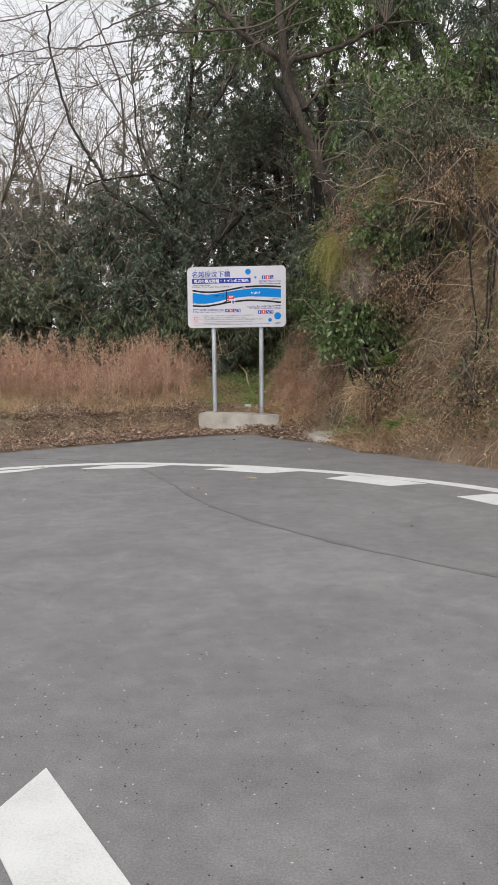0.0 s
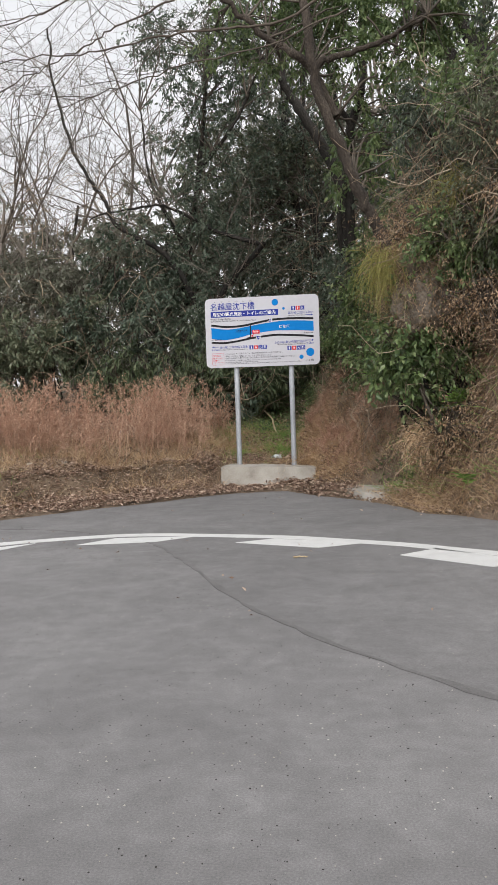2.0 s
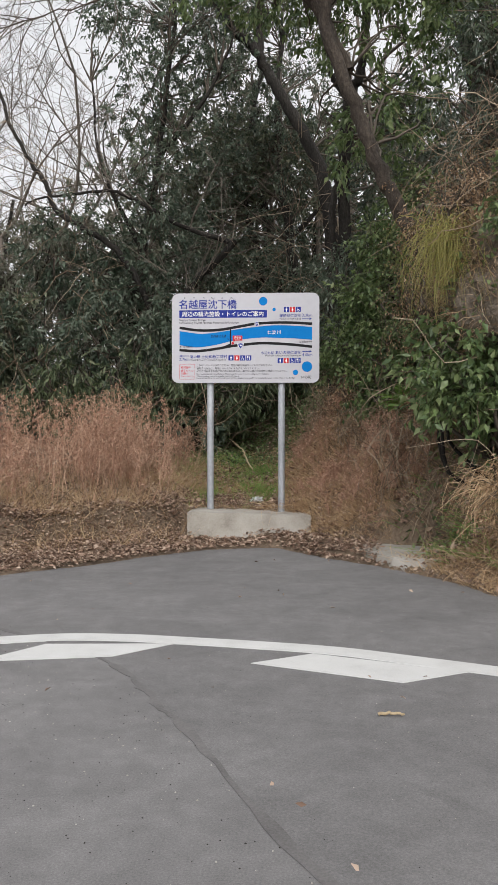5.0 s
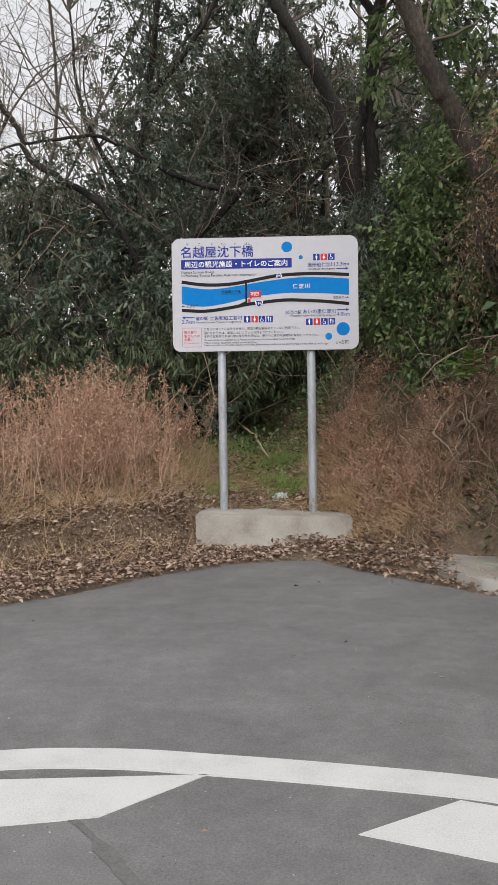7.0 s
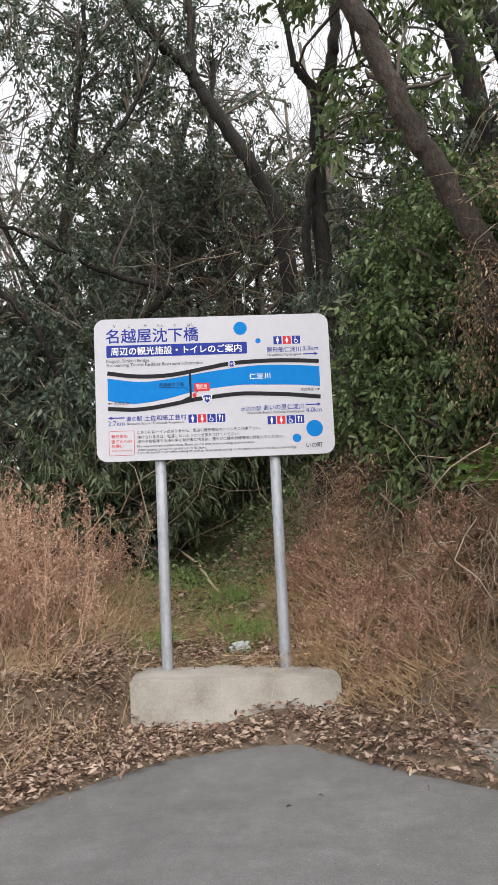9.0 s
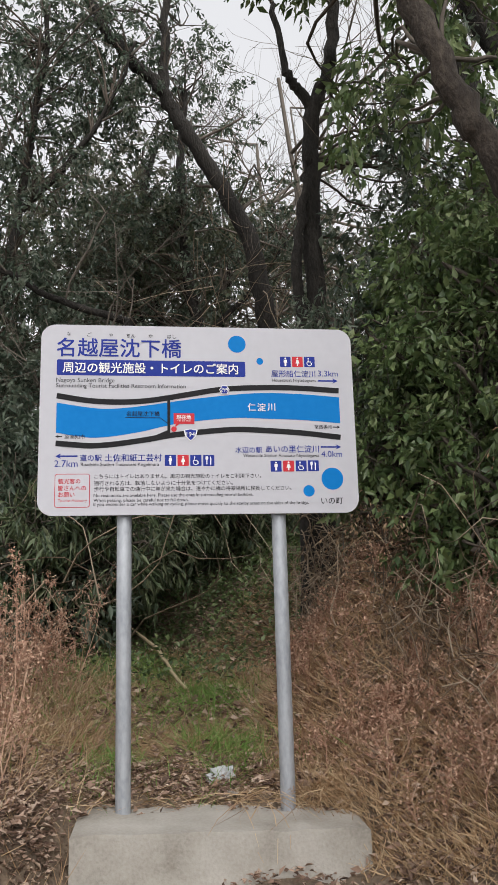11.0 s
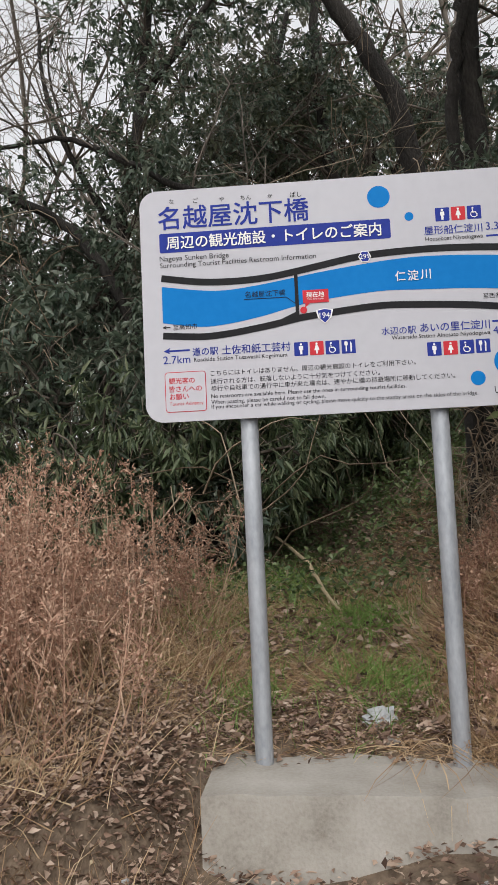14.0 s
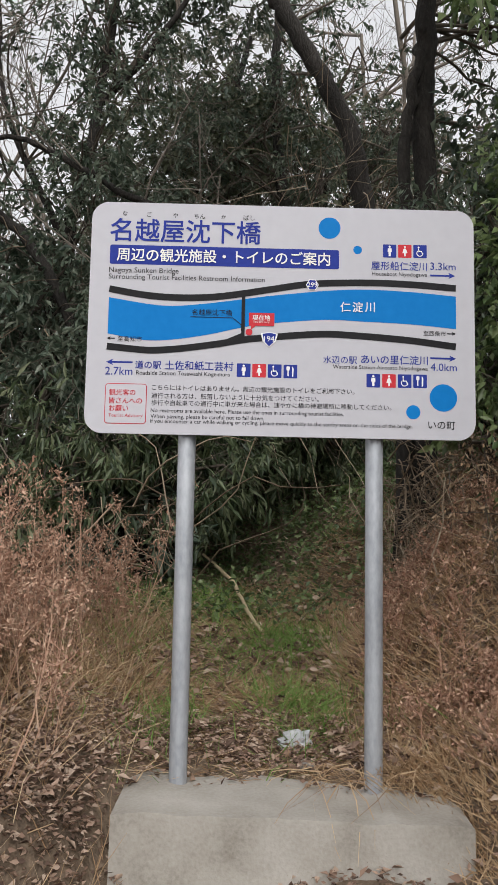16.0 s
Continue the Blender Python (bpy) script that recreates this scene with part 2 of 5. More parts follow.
# ---- ground ----
EDGE_X = [-60, -14, -6, -3.2, -1.72, -1.25, -.74, -.4, .1, .55, .97, 1.22, 1.47, 1.76, 2.1, 2.35, 2.6, 2.85, 3.28, 4.31, 6, 12, 60]
EDGE_Y = [-40, 1, 6, 9.0, 10.66, 11.25, 11.85, 12.2, 12.86, 13.3, 13.5, 13.55, 13.12, 12.75, 12.4, 12.05, 11.65, 11.0, 10.68, 9.48, 7.9, 2, -40]


def wave(x, y, f, seed):
    """Cheap smooth unevenness of about one unit."""
    r = np.random.RandomState(seed)
    out = 0
    for _ in range(7):
        a, k, p = r.uniform(0, 6.28), f * r.uniform(.6, 1.9), r.uniform(0, 6.28)
        out = out + np.sin((x * np.cos(a) + y * np.sin(a)) * k + p) / 7 ** .5
    return out


def height(x, y):
    """The height of the soil at a place in plan."""
    x, y = np.asarray(x, dtype=float), np.asarray(y, dtype=float)
    s = y - np.interp(x, EDGE_X, EDGE_Y)
    s = s + .1 * wave(x, y, 2.2, 1)
    left = np.interp(s, [-.3, 0, .5, .95, 1.08, 1.7, 4, 8, 20, 400], [-.05, .0, .05, .09, .38, .45, .7, 1.0, 1.8, 6])
    mid = np.interp(y, [13.2, 13.6, 14.0, 14.45, 16, 18, 20, 26, 400], [-.05, .01, .03, .31, .62, .84, 1.0, 1.8, 6])
    w = smooth(-.05, .3, x)
    z = left * (1 - w) + mid * w
    z_guess = (x - 1.85) * .808 + (y - 13.3) * .59 + .35
    d = (x - 1.85) * .808 + (y - 13.3) * .59 + .35 - .33 * smooth(13.8, 14.7, y) + (.05 + .13 * smooth(.3, .8, z_guess)) * wave(x, y, 2.2, 3) + .07 * smooth(.3, .8, z_guess) * wave(x, y, 5.5, 4)
    steep = np.interp(d, [-.3, 0, .2, .45, .75, 1.3, 3, 8, 60, 400], [-.3, .02, .4, 1.5, 3.0, 3.9, 4.7, 6.5, 14, 20])
    gentle = np.interp(d, [-.3, 0, .5, .66, .85, 1.1, 1.6, 2.2, 4, 10, 60, 400], [-.3, .01, .02, .12, .45, 1.0, 1.8, 2.7, 3.6, 5.2, 12, 18])
    far = np.interp(d, [-.3, 0, 1.2, 2, 2.6, 3.5, 5, 10, 60, 400], [-.5, 0, .3, .8, 1.3, 2.1, 2.9, 4.2, 10, 16])
    w1, w2 = smooth(10.9, 12.5, y), smooth(14.8, 17, y)
    right = steep * (1 - w1) + (gentle * (1 - w2) + far * w2) * w1
    z = np.maximum(z, right) + .04 * np.exp(-((z - right) / .15) ** 2)
    off = smooth(0, .3, s)
    z = z + off * (.025 * wave(x, y, 7, 5) + .012 * wave(x, y, 19, 6)) * (1 + smooth(.5, 2, z))
    return np.where(s < .02, -.006, np.maximum(z, .004))


def spaced(lo, hi, step, reach):
    core = np.arange(lo, hi, step)
    out, k = [], step
    while sum(out) < reach:
        k *= 1.25
        out.append(k)
    ext = np.cumsum(out)
    return np.concatenate([lo - ext[::-1], core, core[-1] + ext])


gx, gy = spaced(-5.5, 7.0, .058, 400), spaced(6.5, 19, .058, 400)
X, Y = np.meshgrid(gx, gy)
Z = height(X, Y)
nx, ny = len(gx), len(gy)
ii, jj = np.meshgrid(np.arange(ny - 1), np.arange(nx - 1), indexing="ij")
q = ii * nx + jj
ground = new("ground", mesh_from("ground", np.stack([X, Y, Z], -1).reshape(-1, 3), np.stack([q, q + 1, q + nx + 1, q + nx], -1).reshape(-1, 4), soil, True))
tagged(ground, "dark brown soil of bank, slope and roadside verge", "ground", kind="structure")

outline = [(x, y) for x, y in zip(EDGE_X[2:-2], EDGE_Y[2:-2])]
dense = spline([(x, y, 0) for x, y in outline], 6)[:, :2]
er = np.random.RandomState(4)
dense = dense + er.standard_normal(dense.shape) * .012
road = new("road", slab_mesh("road", [tuple(p) for p in dense] + [(14, 3), (14, -14), (-9, -14), (-9, 3)], -.12, 0.0, asphalt))
tagged(road, "worn grey asphalt road on a tight bend", "road", kind="structure")


def plate(name, pts, z, thick, mat_):
    return slab_mesh(name, pts, z - thick, z, mat_)


def paint_strip(centre, width):
    c = spline([(x, y, 0) for x, y in centre], 8)[:, :2]
    t = np.gradient(c, axis=0)
    t /= np.linalg.norm(t, axis=1)[:, None]
    nrm = np.stack([-t[:, 1], t[:, 0]], 1)
    return [tuple(p) for p in c + nrm * width / 2] + [tuple(p) for p in (c - nrm * width / 2)[::-1]]


LINE = [(-4.6, 5.6), (-3.2, 7.1), (-2.0, 8.2), (-.95, 9.07), (-.4, 9.4), (.1, 9.6), (.5, 9.63), (.84, 9.59), (1.22, 9.53), (1.65, 9.44),
        (2.0, 9.3), (2.6, 9.03), (2.93, 8.82), (3.5, 8.43), (4.06, 7.9), (5.0, 6.7), (5.6, 5.2)]
edge_line = new("edge_line", plate("edge_line", paint_strip(LINE, .16), .005, .004, road_paint))
tagged(edge_line, "curved white painted edge line on the asphalt", "road marking", kind="structure")
for quad in (((-.09, 9.1), (.14, 9.46), (.82, 9.52), (.55, 9.24)), ((1.25, 9.17), (1.55, 9.37), (2.28, 9.1), (1.95, 8.9)),
             ((2.56, 8.56), (2.84, 8.84), (3.49, 8.28), (3.15, 8.11)), ((3.68, 7.54), (4.0, 7.72), (4.55, 6.9), (4.2, 6.75)),
             ((-1.3, 8.25), (-1.12, 8.68), (-.5, 9.2), (-.66, 8.86)), ((2.05, 2.77), (2.75, 1.9), (2.62, 1.72), (2.0, 2.5))):
    mark = new("slow_mark", plate("slow_mark", quad, .005, .004, road_paint))
    tagged(mark, "white painted slow-down dash beside the edge line", "road marking", "slow-down dashes", "structure")
SEAM = [(-1.9, 10.3), (-1.3, 10.12), (-.55, 9.95), (.1, 9.55), (.5, 9.2), (.74, 8.86), (.9, 8.55), (1.09, 8.21), (1.52, 7.32), (1.89, 6.71), (2.5, 5.95), (3.3, 5.2), (4.4, 4.4)]
joint = spline([(x, y, 0) for x, y in SEAM], 9)[:, :2]
joint = joint + er.standard_normal(joint.shape) * .004
beyond = [(x, y) for x, y in zip(EDGE_X, EDGE_Y) if -1.5 < x < 5]
newer = [tuple(p) for p in joint] + [(x, y - .06) for x, y in beyond[::-1]]
tagged(new("road_overlay", plate("road_overlay", newer, .0022, .0021, asphalt_newer)), "slightly darker newer asphalt layer beside the bend", "road", kind="structure")


def ragged_strip(line, lo, hi):
    """A strip along a line whose two sides wander."""
    t = np.gradient(line, axis=0)
    t /= np.linalg.norm(t, axis=1)[:, None]
    nrm = np.stack([-t[:, 1], t[:, 0]], 1)
    k = np.arange(len(line))[:, None]
    w = np.stack([lo + (hi - lo) * (.5 + .3 * np.sin(k * f) + .2 * np.sin(k * f * 2.7)) for f in (.61, .83)])
    return [tuple(p) for p in line + nrm * w[0]] + [tuple(p) for p in (line - nrm * w[1])[::-1]]


tagged(new("asphalt_seam", plate("asphalt_seam", ragged_strip(joint[8:], .003, .03), .0032, .002, seal_tar)), "dark ragged joint between two asphalt layers", "road crack", kind="structure")


# ---- concrete footing and slab ----
def footing_block():
    """Rough concrete block, a little lower and narrower at one end."""
    bm = bmesh.new()
    rng = np.random.RandomState(8)
    xs, n = np.linspace(.22, 1.56, 24), 24
    rings = []
    for k, x in enumerate(xs):
        f = k / (n - 1)
        top = .33 - .045 * f + .0025 * rng.standard_normal()
        back_ = 14.52 - .1 * f + .012 * rng.standard_normal()
        front = 13.97 + .06 * f + .0025 * rng.standard_normal()
        c = .007
        if k in (0, n - 1):
            top, front, back_ = top - .015, front + .015, back_ - .015
        rings.append([bm.verts.new(v) for v in ((x, front - .015, -.05), (x, front, .12), (x, front + .004, top - c), (x, front + c, top - .006), (x, front + .25, top), (x, back_, top + .004), (x, back_, -.05))])
    for a, b in zip(rings, rings[1:]):
        for i in range(7):
            bm.faces.new((a[i], a[(i + 1) % 7], b[(i + 1) % 7], b[i]))
    bm.faces.new(rings[0])
    bm.faces.new(rings[-1][::-1])
    bmesh.ops.recalc_face_normals(bm, faces=bm.faces)
    return bm_mesh("concrete_footing", bm, concrete)


tagged(new("concrete_footing", footing_block()), "weathered pale concrete footing block under the information sign", "concrete block")
slab = slab_mesh("concrete_slab", [(1.95, 13.0), (2.08, 12.55), (2.25, 12.2), (2.5, 11.95), (2.8, 12.2), (3.0, 13.2), (2.6, 13.6)], -.05, .1, concrete, .012)
tagged(new("concrete_slab", slab), "low concrete slab half buried at the foot of the slope", "concrete slab")

# ---- information sign ----
SX, SY, SZ, SW, SH = 0.0, 14.3, 2.745, 1.65, 1.005
sign = empty("information_sign", (.83, 14.36, .3), "white roadside information board with blue river map on two steel posts", "sign")


bpy.context.view_layer.update()
SIGN_INV = Matrix.Translation(sign.location).inverted()


def rounded(u0, v0, u1, v1, r, n=8):
    pts = []
    for cx, cy, a0 in ((u1 - r, v0 + r, -90), (u1 - r, v1 - r, 0), (u0 + r, v1 - r, 90), (u0 + r, v0 + r, 180)):
        for k in range(n + 1):
            a = radians(a0 + 90 * k / n)
            pts.append((cx + r * math.cos(a), cy + r * math.sin(a)))
    return pts


def disc(u, v, r, n=40):
    return [(u + r * math.cos(2 * math.pi * k / n), v + r * math.sin(2 * math.pi * k / n)) for k in range(n)]


def face_plate(name, pts, layer, mat_, parent, label="", thick=0.0006):
    """A thin film on the board, 'layer' steps of 1 mm in front of it; pts from the board's top left corner."""
    bm = bmesh.new()
    y = SY - layer * .001
    f = bm.faces.new([bm.verts.new((SX + u, y, SZ - v)) for u, v in pts])
    bm.normal_update()
    if f.normal.y > 0:
        f.normal_flip()
    up = bmesh.ops.extrude_face_region(bm, geom=[f])
    bmesh.ops.translate(bm, vec=(0, thick, 0), verts=[v for v in up["geom"] if isinstance(v, bmesh.types.BMVert)])
    bmesh.ops.recalc_face_normals(bm, faces=bm.faces)
    ob = new(name, bm_mesh(name, bm, mat_))
    ob.parent = parent
    if parent == sign:
        ob.matrix_parent_inverse = SIGN_INV
    return tagged(ob, label) if label else ob


panel = face_plate("panel", rounded(0, 0, SW, SH, .075, 10), 0, sign_white, sign, "white board with rounded corners", .012)


def lettering(body, u0, u1, v, mat_, bold=0.0, layer=2):
    c = bpy.data.curves.new("lettering", "FONT")
    c.body, c.resolution_u = body, 3
    tmp = bpy.data.objects.new("tmp", c)
    scene.collection.objects.link(tmp)
    me = bpy.data.meshes.new_from_object(tmp.evaluated_get(bpy.context.evaluated_depsgraph_get()))
    bpy.data.objects.remove(tmp)
    co = np.empty(len(me.vertices) * 3)
    me.vertices.foreach_get("co", co)
    co = co.reshape(-1, 3)
    lo, hi = co.min(0), co.max(0)
    k = (u1 - u0) / (hi[0] - lo[0])
    place = np.stack([SX + u0 + (co[:, 0] - lo[0]) * k, np.full(len(co), SY - layer * .001), SZ - v + (co[:, 1] - (lo[1] + hi[1]) / 2) * k], 1)
    me.vertices.foreach_set("co", place.ravel())
    if bold:
        # strokes thickened by shifted layers
        e, faces = bold * k * .9, [list(p.vertices) for p in me.polygons]
        moves = [(-e, 0, -e), (e, .0001, -e), (-e, .0002, e), (e, .0003, e), (0, .0004, 0)]
        allv = np.vstack([place + np.array(mv) for mv in moves])
        allf = [[i + n * len(place) for i in f] for n in range(5) for f in faces]
        me = bpy.data.meshes.new("lettering")
        me.from_pydata([tuple(p) for p in allv], [], allf)
    me.materials.clear()
    me.materials.append(mat_)
    me.update()
    me.name = "lettering"
    ob = new("lettering", me)
    ob.parent = panel
    return tagged(ob, kind="stuff")


def film(pts, layer, mat_, name, label=""):
    return face_plate(name, pts, layer, mat_, panel, label)


def ribbon(centre, width, steps=8):
    c = spline([(u, v, 0) for u, v in centre], steps)[:, :2] if len(centre) > 2 else np.asarray(centre, dtype=float)
    t = np.gradient(c, axis=0)
    t /= np.linalg.norm(t, axis=1)[:, None]
    nrm = np.stack([-t[:, 1], t[:, 0]], 1)
    return [tuple(p) for p in c + nrm * width / 2] + [tuple(p) for p in (c - nrm * width / 2)[::-1]]


TOP = [(.085, .385), (.246, .41), (.396, .417), (.535, .41), (.658, .392), (.77, .372), (.95, .343), (1.18, .332), (1.376, .335), (1.57, .347)]
R1 = [(.085, .422), (.247, .447), (.35, .4535), (.477, .443), (.65, .418), (.777, .399), (1.007, .372), (1.18, .362), (1.377, .368), (1.57, .383)]
R2 = [(.085, .58), (.191, .598), (.272, .606), (.375, .598), (.513, .5745), (.65, .5415), (.777, .52), (1.008, .499), (1.18, .503), (1.377, .51), (1.57, .526)]
LOW = [(.084, .635), (.19, .644), (.272, .648), (.387, .639), (.537, .617), (.675, .592), (.8, .578), (.9, .568), (1.01, .561), (1.124, .564), (1.355, .579), (1.568, .603)]
curve = lambda pts: [tuple(p) for p in spline([(u, v, 0) for u, v in pts], 8)[:, :2]]
film(curve(R1) + curve(R2)[::-1], 1, river_ink, "river_shape", "bright blue river on the map")
film(ribbon(TOP, .029), 2, ink, "map_road")
film(ribbon(LOW, .029), 2, ink, "map_road")
film([(.6505, .395), (.6655, .395), (.6655, .58), (.565, .628), (.53, .632), (.53, .619), (.6505, .566)], 3, ink, "map_bridge")
film(rounded(.082, .19, 1.066, .275, .008, 3), 1, blue_ink, "title_band", "navy band under the title")
for u, v, r in ((1.0237, .0925, .0475), (1.1458, .187, .0185), (1.513, .825, .0585), (1.385, .889, .03)):
    film(disc(u, v, r), 1, river_ink, "blue_dot")
film(disc(.684, .5606, .0145), 4, red_ink, "red_dot")
film([(.683, .476), (.791, .476), (.791, .532), (.712, .532), (.69, .552), (.693, .532), (.683, .532)], 3, red_ink, "red_label")
film([(.7707 + a * 1.22, .589 + b * 1.22) for a, b in ((-.03, -.02), (0, -.025), (.03, -.02), (.023, .008), (0, .028), (-.023, .008))], 3, white_ink, "route_shield")
film([(.7707 + a * 1.1, .589 + b * 1.1) for a, b in ((-.026, -.02), (0, -.025), (.026, -.02), (.02, .008), (0, .028), (-.02, .008))], 4, blue_ink, "route_shield")
film(disc(.9516, .3473, .0275, 6), 3, white_ink, "route_shield")
film(disc(.9516, .3473, .0235, 6), 4, blue_ink, "route_shield")
film(ribbon([(.434, .499), (.614, .5)], .0025), 3, ink, "pointer_line")
film(ribbon([(.614, .5), (.651, .53)], .0025), 3, ink, "pointer_line")
for u0, u1, v, m_, s in ((.116, .0815, .6, ink, .6), (.195, .083, .702, blue_ink, 1), (1.531, 1.569, .547, ink, .6), (1.459, 1.568, .292, blue_ink, 1), (1.4585, 1.569, .655, blue_ink, 1)):
    w, d = .004 * s, (1 if u1 > u0 else -1)
    h = .03 * s
    film([(u0, v - w), (u1 - d * h * .8, v - w), (u1 - d * h, v - .014 * s), (u1, v), (u1 - d * h, v + .014 * s), (u1 - d * h * .8, v + w), (u0, v + w)], 1, m_, "arrow")
for kind_, u, v in (("m", .6357, .696), ("w", .7013, .6965), ("c", .767, .697), ("f", .8338, .6975), ("m", 1.2554, .159), ("w", 1.3213, .1585), ("c", 1.3872, .158),
                    ("m", 1.186, .7285), ("w", 1.2527, .728), ("c", 1.3195, .7275), ("f", 1.3851, .727)):
    s = .058
    film(rounded(u, v, u + s, v + s, .003, 2), 1, red_ink if kind_ == "w" else blue_ink, "facility_icon")
    a, b = u + s / 2, v + s / 2
    if kind_ in "mw":
        film(disc(a, b - .019, .0048, 14), 2, white_ink, "icon_shape")
        shape = ((-.008, -.012), (.008, -.012), (.009, .004), (.005, .004), (.0045, .023), (-.0045, .023), (-.005, .004), (-.009, .004)) if kind_ == "m" else \
            ((-.0045, -.012), (.0045, -.012), (.011, .008), (.004, .009), (.003, .023), (-.003, .023), (-.004, .009), (-.011, .008))
        film([(a + x, b + y) for x, y in shape], 2, white_ink, "icon_shape")
    elif kind_ == "c":
        film(disc(a - .006, b - .018, .004, 12), 2, white_ink, "icon_shape")
        ring = [(a - .001 + r * math.cos(radians(t)), b + .008 + r * math.sin(radians(t))) for r, ts in ((.015, range(-10, 231, 20)), (.0115, range(230, -11, -20))) for t in ts]
        film(ring, 2, white_ink, "icon_shape")
        film([(a + x, b + y) for x, y in ((-.009, -.012), (-.005, -.012), (-.004, -.002), (.007, -.002), (.014, .016), (.011, .018), (.005, .002), (-.007, .003))], 3, white_ink, "icon_shape")
    else:
        film(ribbon([(a - .01, b - .02), (a - .01, b + .02)], .005), 2, white_ink, "icon_shape")
        film(rounded(a - .017, b - .022, a - .003, b - .004, .004, 2), 3, white_ink, "icon_shape")
        film([(a + x, b + y) for x, y in ((.008, -.022), (.014, -.012), (.013, .004), (.012, .022), (.007, .022), (.007, -.02))], 2, white_ink, "icon_shape")
ro, ri = rounded(.084, .793, .259, .9645, .014, 5), rounded(.087, .796, .256, .9615, .011, 5)
film(ro, 1, red_ink, "notice_frame", "thin red rounded frame")
film(ri, 2, sign_white, "notice_field")
lettering("名越屋沈下橋", 0.081, 0.726, 0.123, blue_ink, 0.012)
lettering("な", 0.131, 0.151, 0.050, ink, 0)
lettering("ご", 0.235, 0.256, 0.052, ink, 0)
lettering("や", 0.347, 0.368, 0.054, ink, 0)
lettering("ちん", 0.439, 0.485, 0.055, ink, 0)
lettering("か", 0.555, 0.576, 0.055, ink, 0)
lettering("ばし", 0.651, 0.700, 0.056, ink, 0)
lettering("周辺の観光施設・トイレのご案内", 0.113, 1.026, 0.233, white_ink, 0.012, 5)
lettering("Nagoya Sunken Bridge", 0.081, 0.378, 0.304, ink, 0)
lettering("Surrounding Tourist Facilities Restroom Information", 0.081, 0.748, 0.333, ink, 0)
lettering("名越屋沈下橋", 0.440, 0.611, 0.479, ink, 0, 4)
lettering("現在地", 0.698, 0.773, 0.497, white_ink, 0.012, 5)
lettering("You are here.", 0.700, 0.773, 0.515, white_ink, 0, 5)
lettering("至高知市", 0.128, 0.231, 0.601, ink, 0)
lettering("194", 0.749, 0.792, 0.588, white_ink, 0.004, 5)
lettering("299", 0.931, 0.972, 0.347, white_ink, 0.004, 5)
lettering("仁", 1.073, 1.116, 0.441, white_ink, 0.01, 5)
lettering("淀", 1.125, 1.169, 0.441, white_ink, 0.01, 5)
lettering("川", 1.179, 1.220, 0.440, white_ink, 0.01, 5)
lettering("至西条市", 1.429, 1.525, 0.547, ink, 0)
lettering("2.7km", 0.081, 0.196, 0.740, blue_ink, 0)
lettering("道の駅", 0.207, 0.316, 0.711, blue_ink, 0.01)
lettering("土佐和紙工芸村", 0.332, 0.621, 0.711, blue_ink, 0.01)
lettering("Roadside Station Tosawashi Kogeimura", 0.212, 0.607, 0.748, ink, 0)
lettering("観光客の", 0.102, 0.211, 0.831, red_ink, 0.01, 3)
lettering("皆さんへの", 0.102, 0.240, 0.866, red_ink, 0.01, 3)
lettering("お願い", 0.103, 0.183, 0.899, red_ink, 0.01, 3)
lettering("Tourist Advisory", 0.101, 0.245, 0.931, red_ink, 0, 3)
lettering("こちらにはトイレはありません。周辺の観光施設のトイレをご利用下さい。", 0.280, 1.135, 0.807, ink, 0)
lettering("通行される方は、転落しないように十分気をつけてください。", 0.279, 0.985, 0.842, ink, 0)
lettering("歩行や自転車での通行中に車が来た場合は、速やかに橋の待避場所に移動してください。", 0.280, 1.292, 0.872, ink, 0)
lettering("No restrooms are available here. Please use the ones in surrounding tourist facilities.", 0.278, 1.091, 0.907, ink, 0)
lettering("When passing, please be careful not to fall down.", 0.278, 0.756, 0.932, ink, 0)
lettering("If you encounter a car while walking or cycling, please move quickly to the stanby areas on the sides of the bridge.", 0.278, 1.381, 0.952, ink, 0)
lettering("屋形船仁淀川", 1.205, 1.445, 0.254, blue_ink, 0.005)
lettering("3.3km", 1.460, 1.570, 0.251, blue_ink, 0)
lettering("Houseboat Niyodogawa", 1.208, 1.446, 0.293, ink, 0)
lettering("水辺の駅", 1.002, 1.145, 0.671, blue_ink, 0.005)
lettering("あいの里仁淀川", 1.163, 1.447, 0.666, blue_ink, 0.01)
lettering("4.0km", 1.459, 1.571, 0.693, blue_ink, 0)
lettering("Waterside Station Ainosato Niyodogawa", 1.043, 1.447, 0.703, ink, 0)
lettering("いの町", 1.448, 1.563, 0.943, ink, 0.005)


def post(x, z0, parent):
    bm = bmesh.new()
    V, F = tube_arrays([(x, 14.362, z0), (x, 14.362, 1.0), (x, 14.362, 2.68), (x, 14.362, 2.685)], [.0375, .0375, .0375, .03], 24)
    ob = new("post", mesh_from("post", V, F, galvanised, True))
    bm.free()
    ob.parent, ob.matrix_parent_inverse = parent, SIGN_INV
    return tagged(ob, "round galvanised steel post")


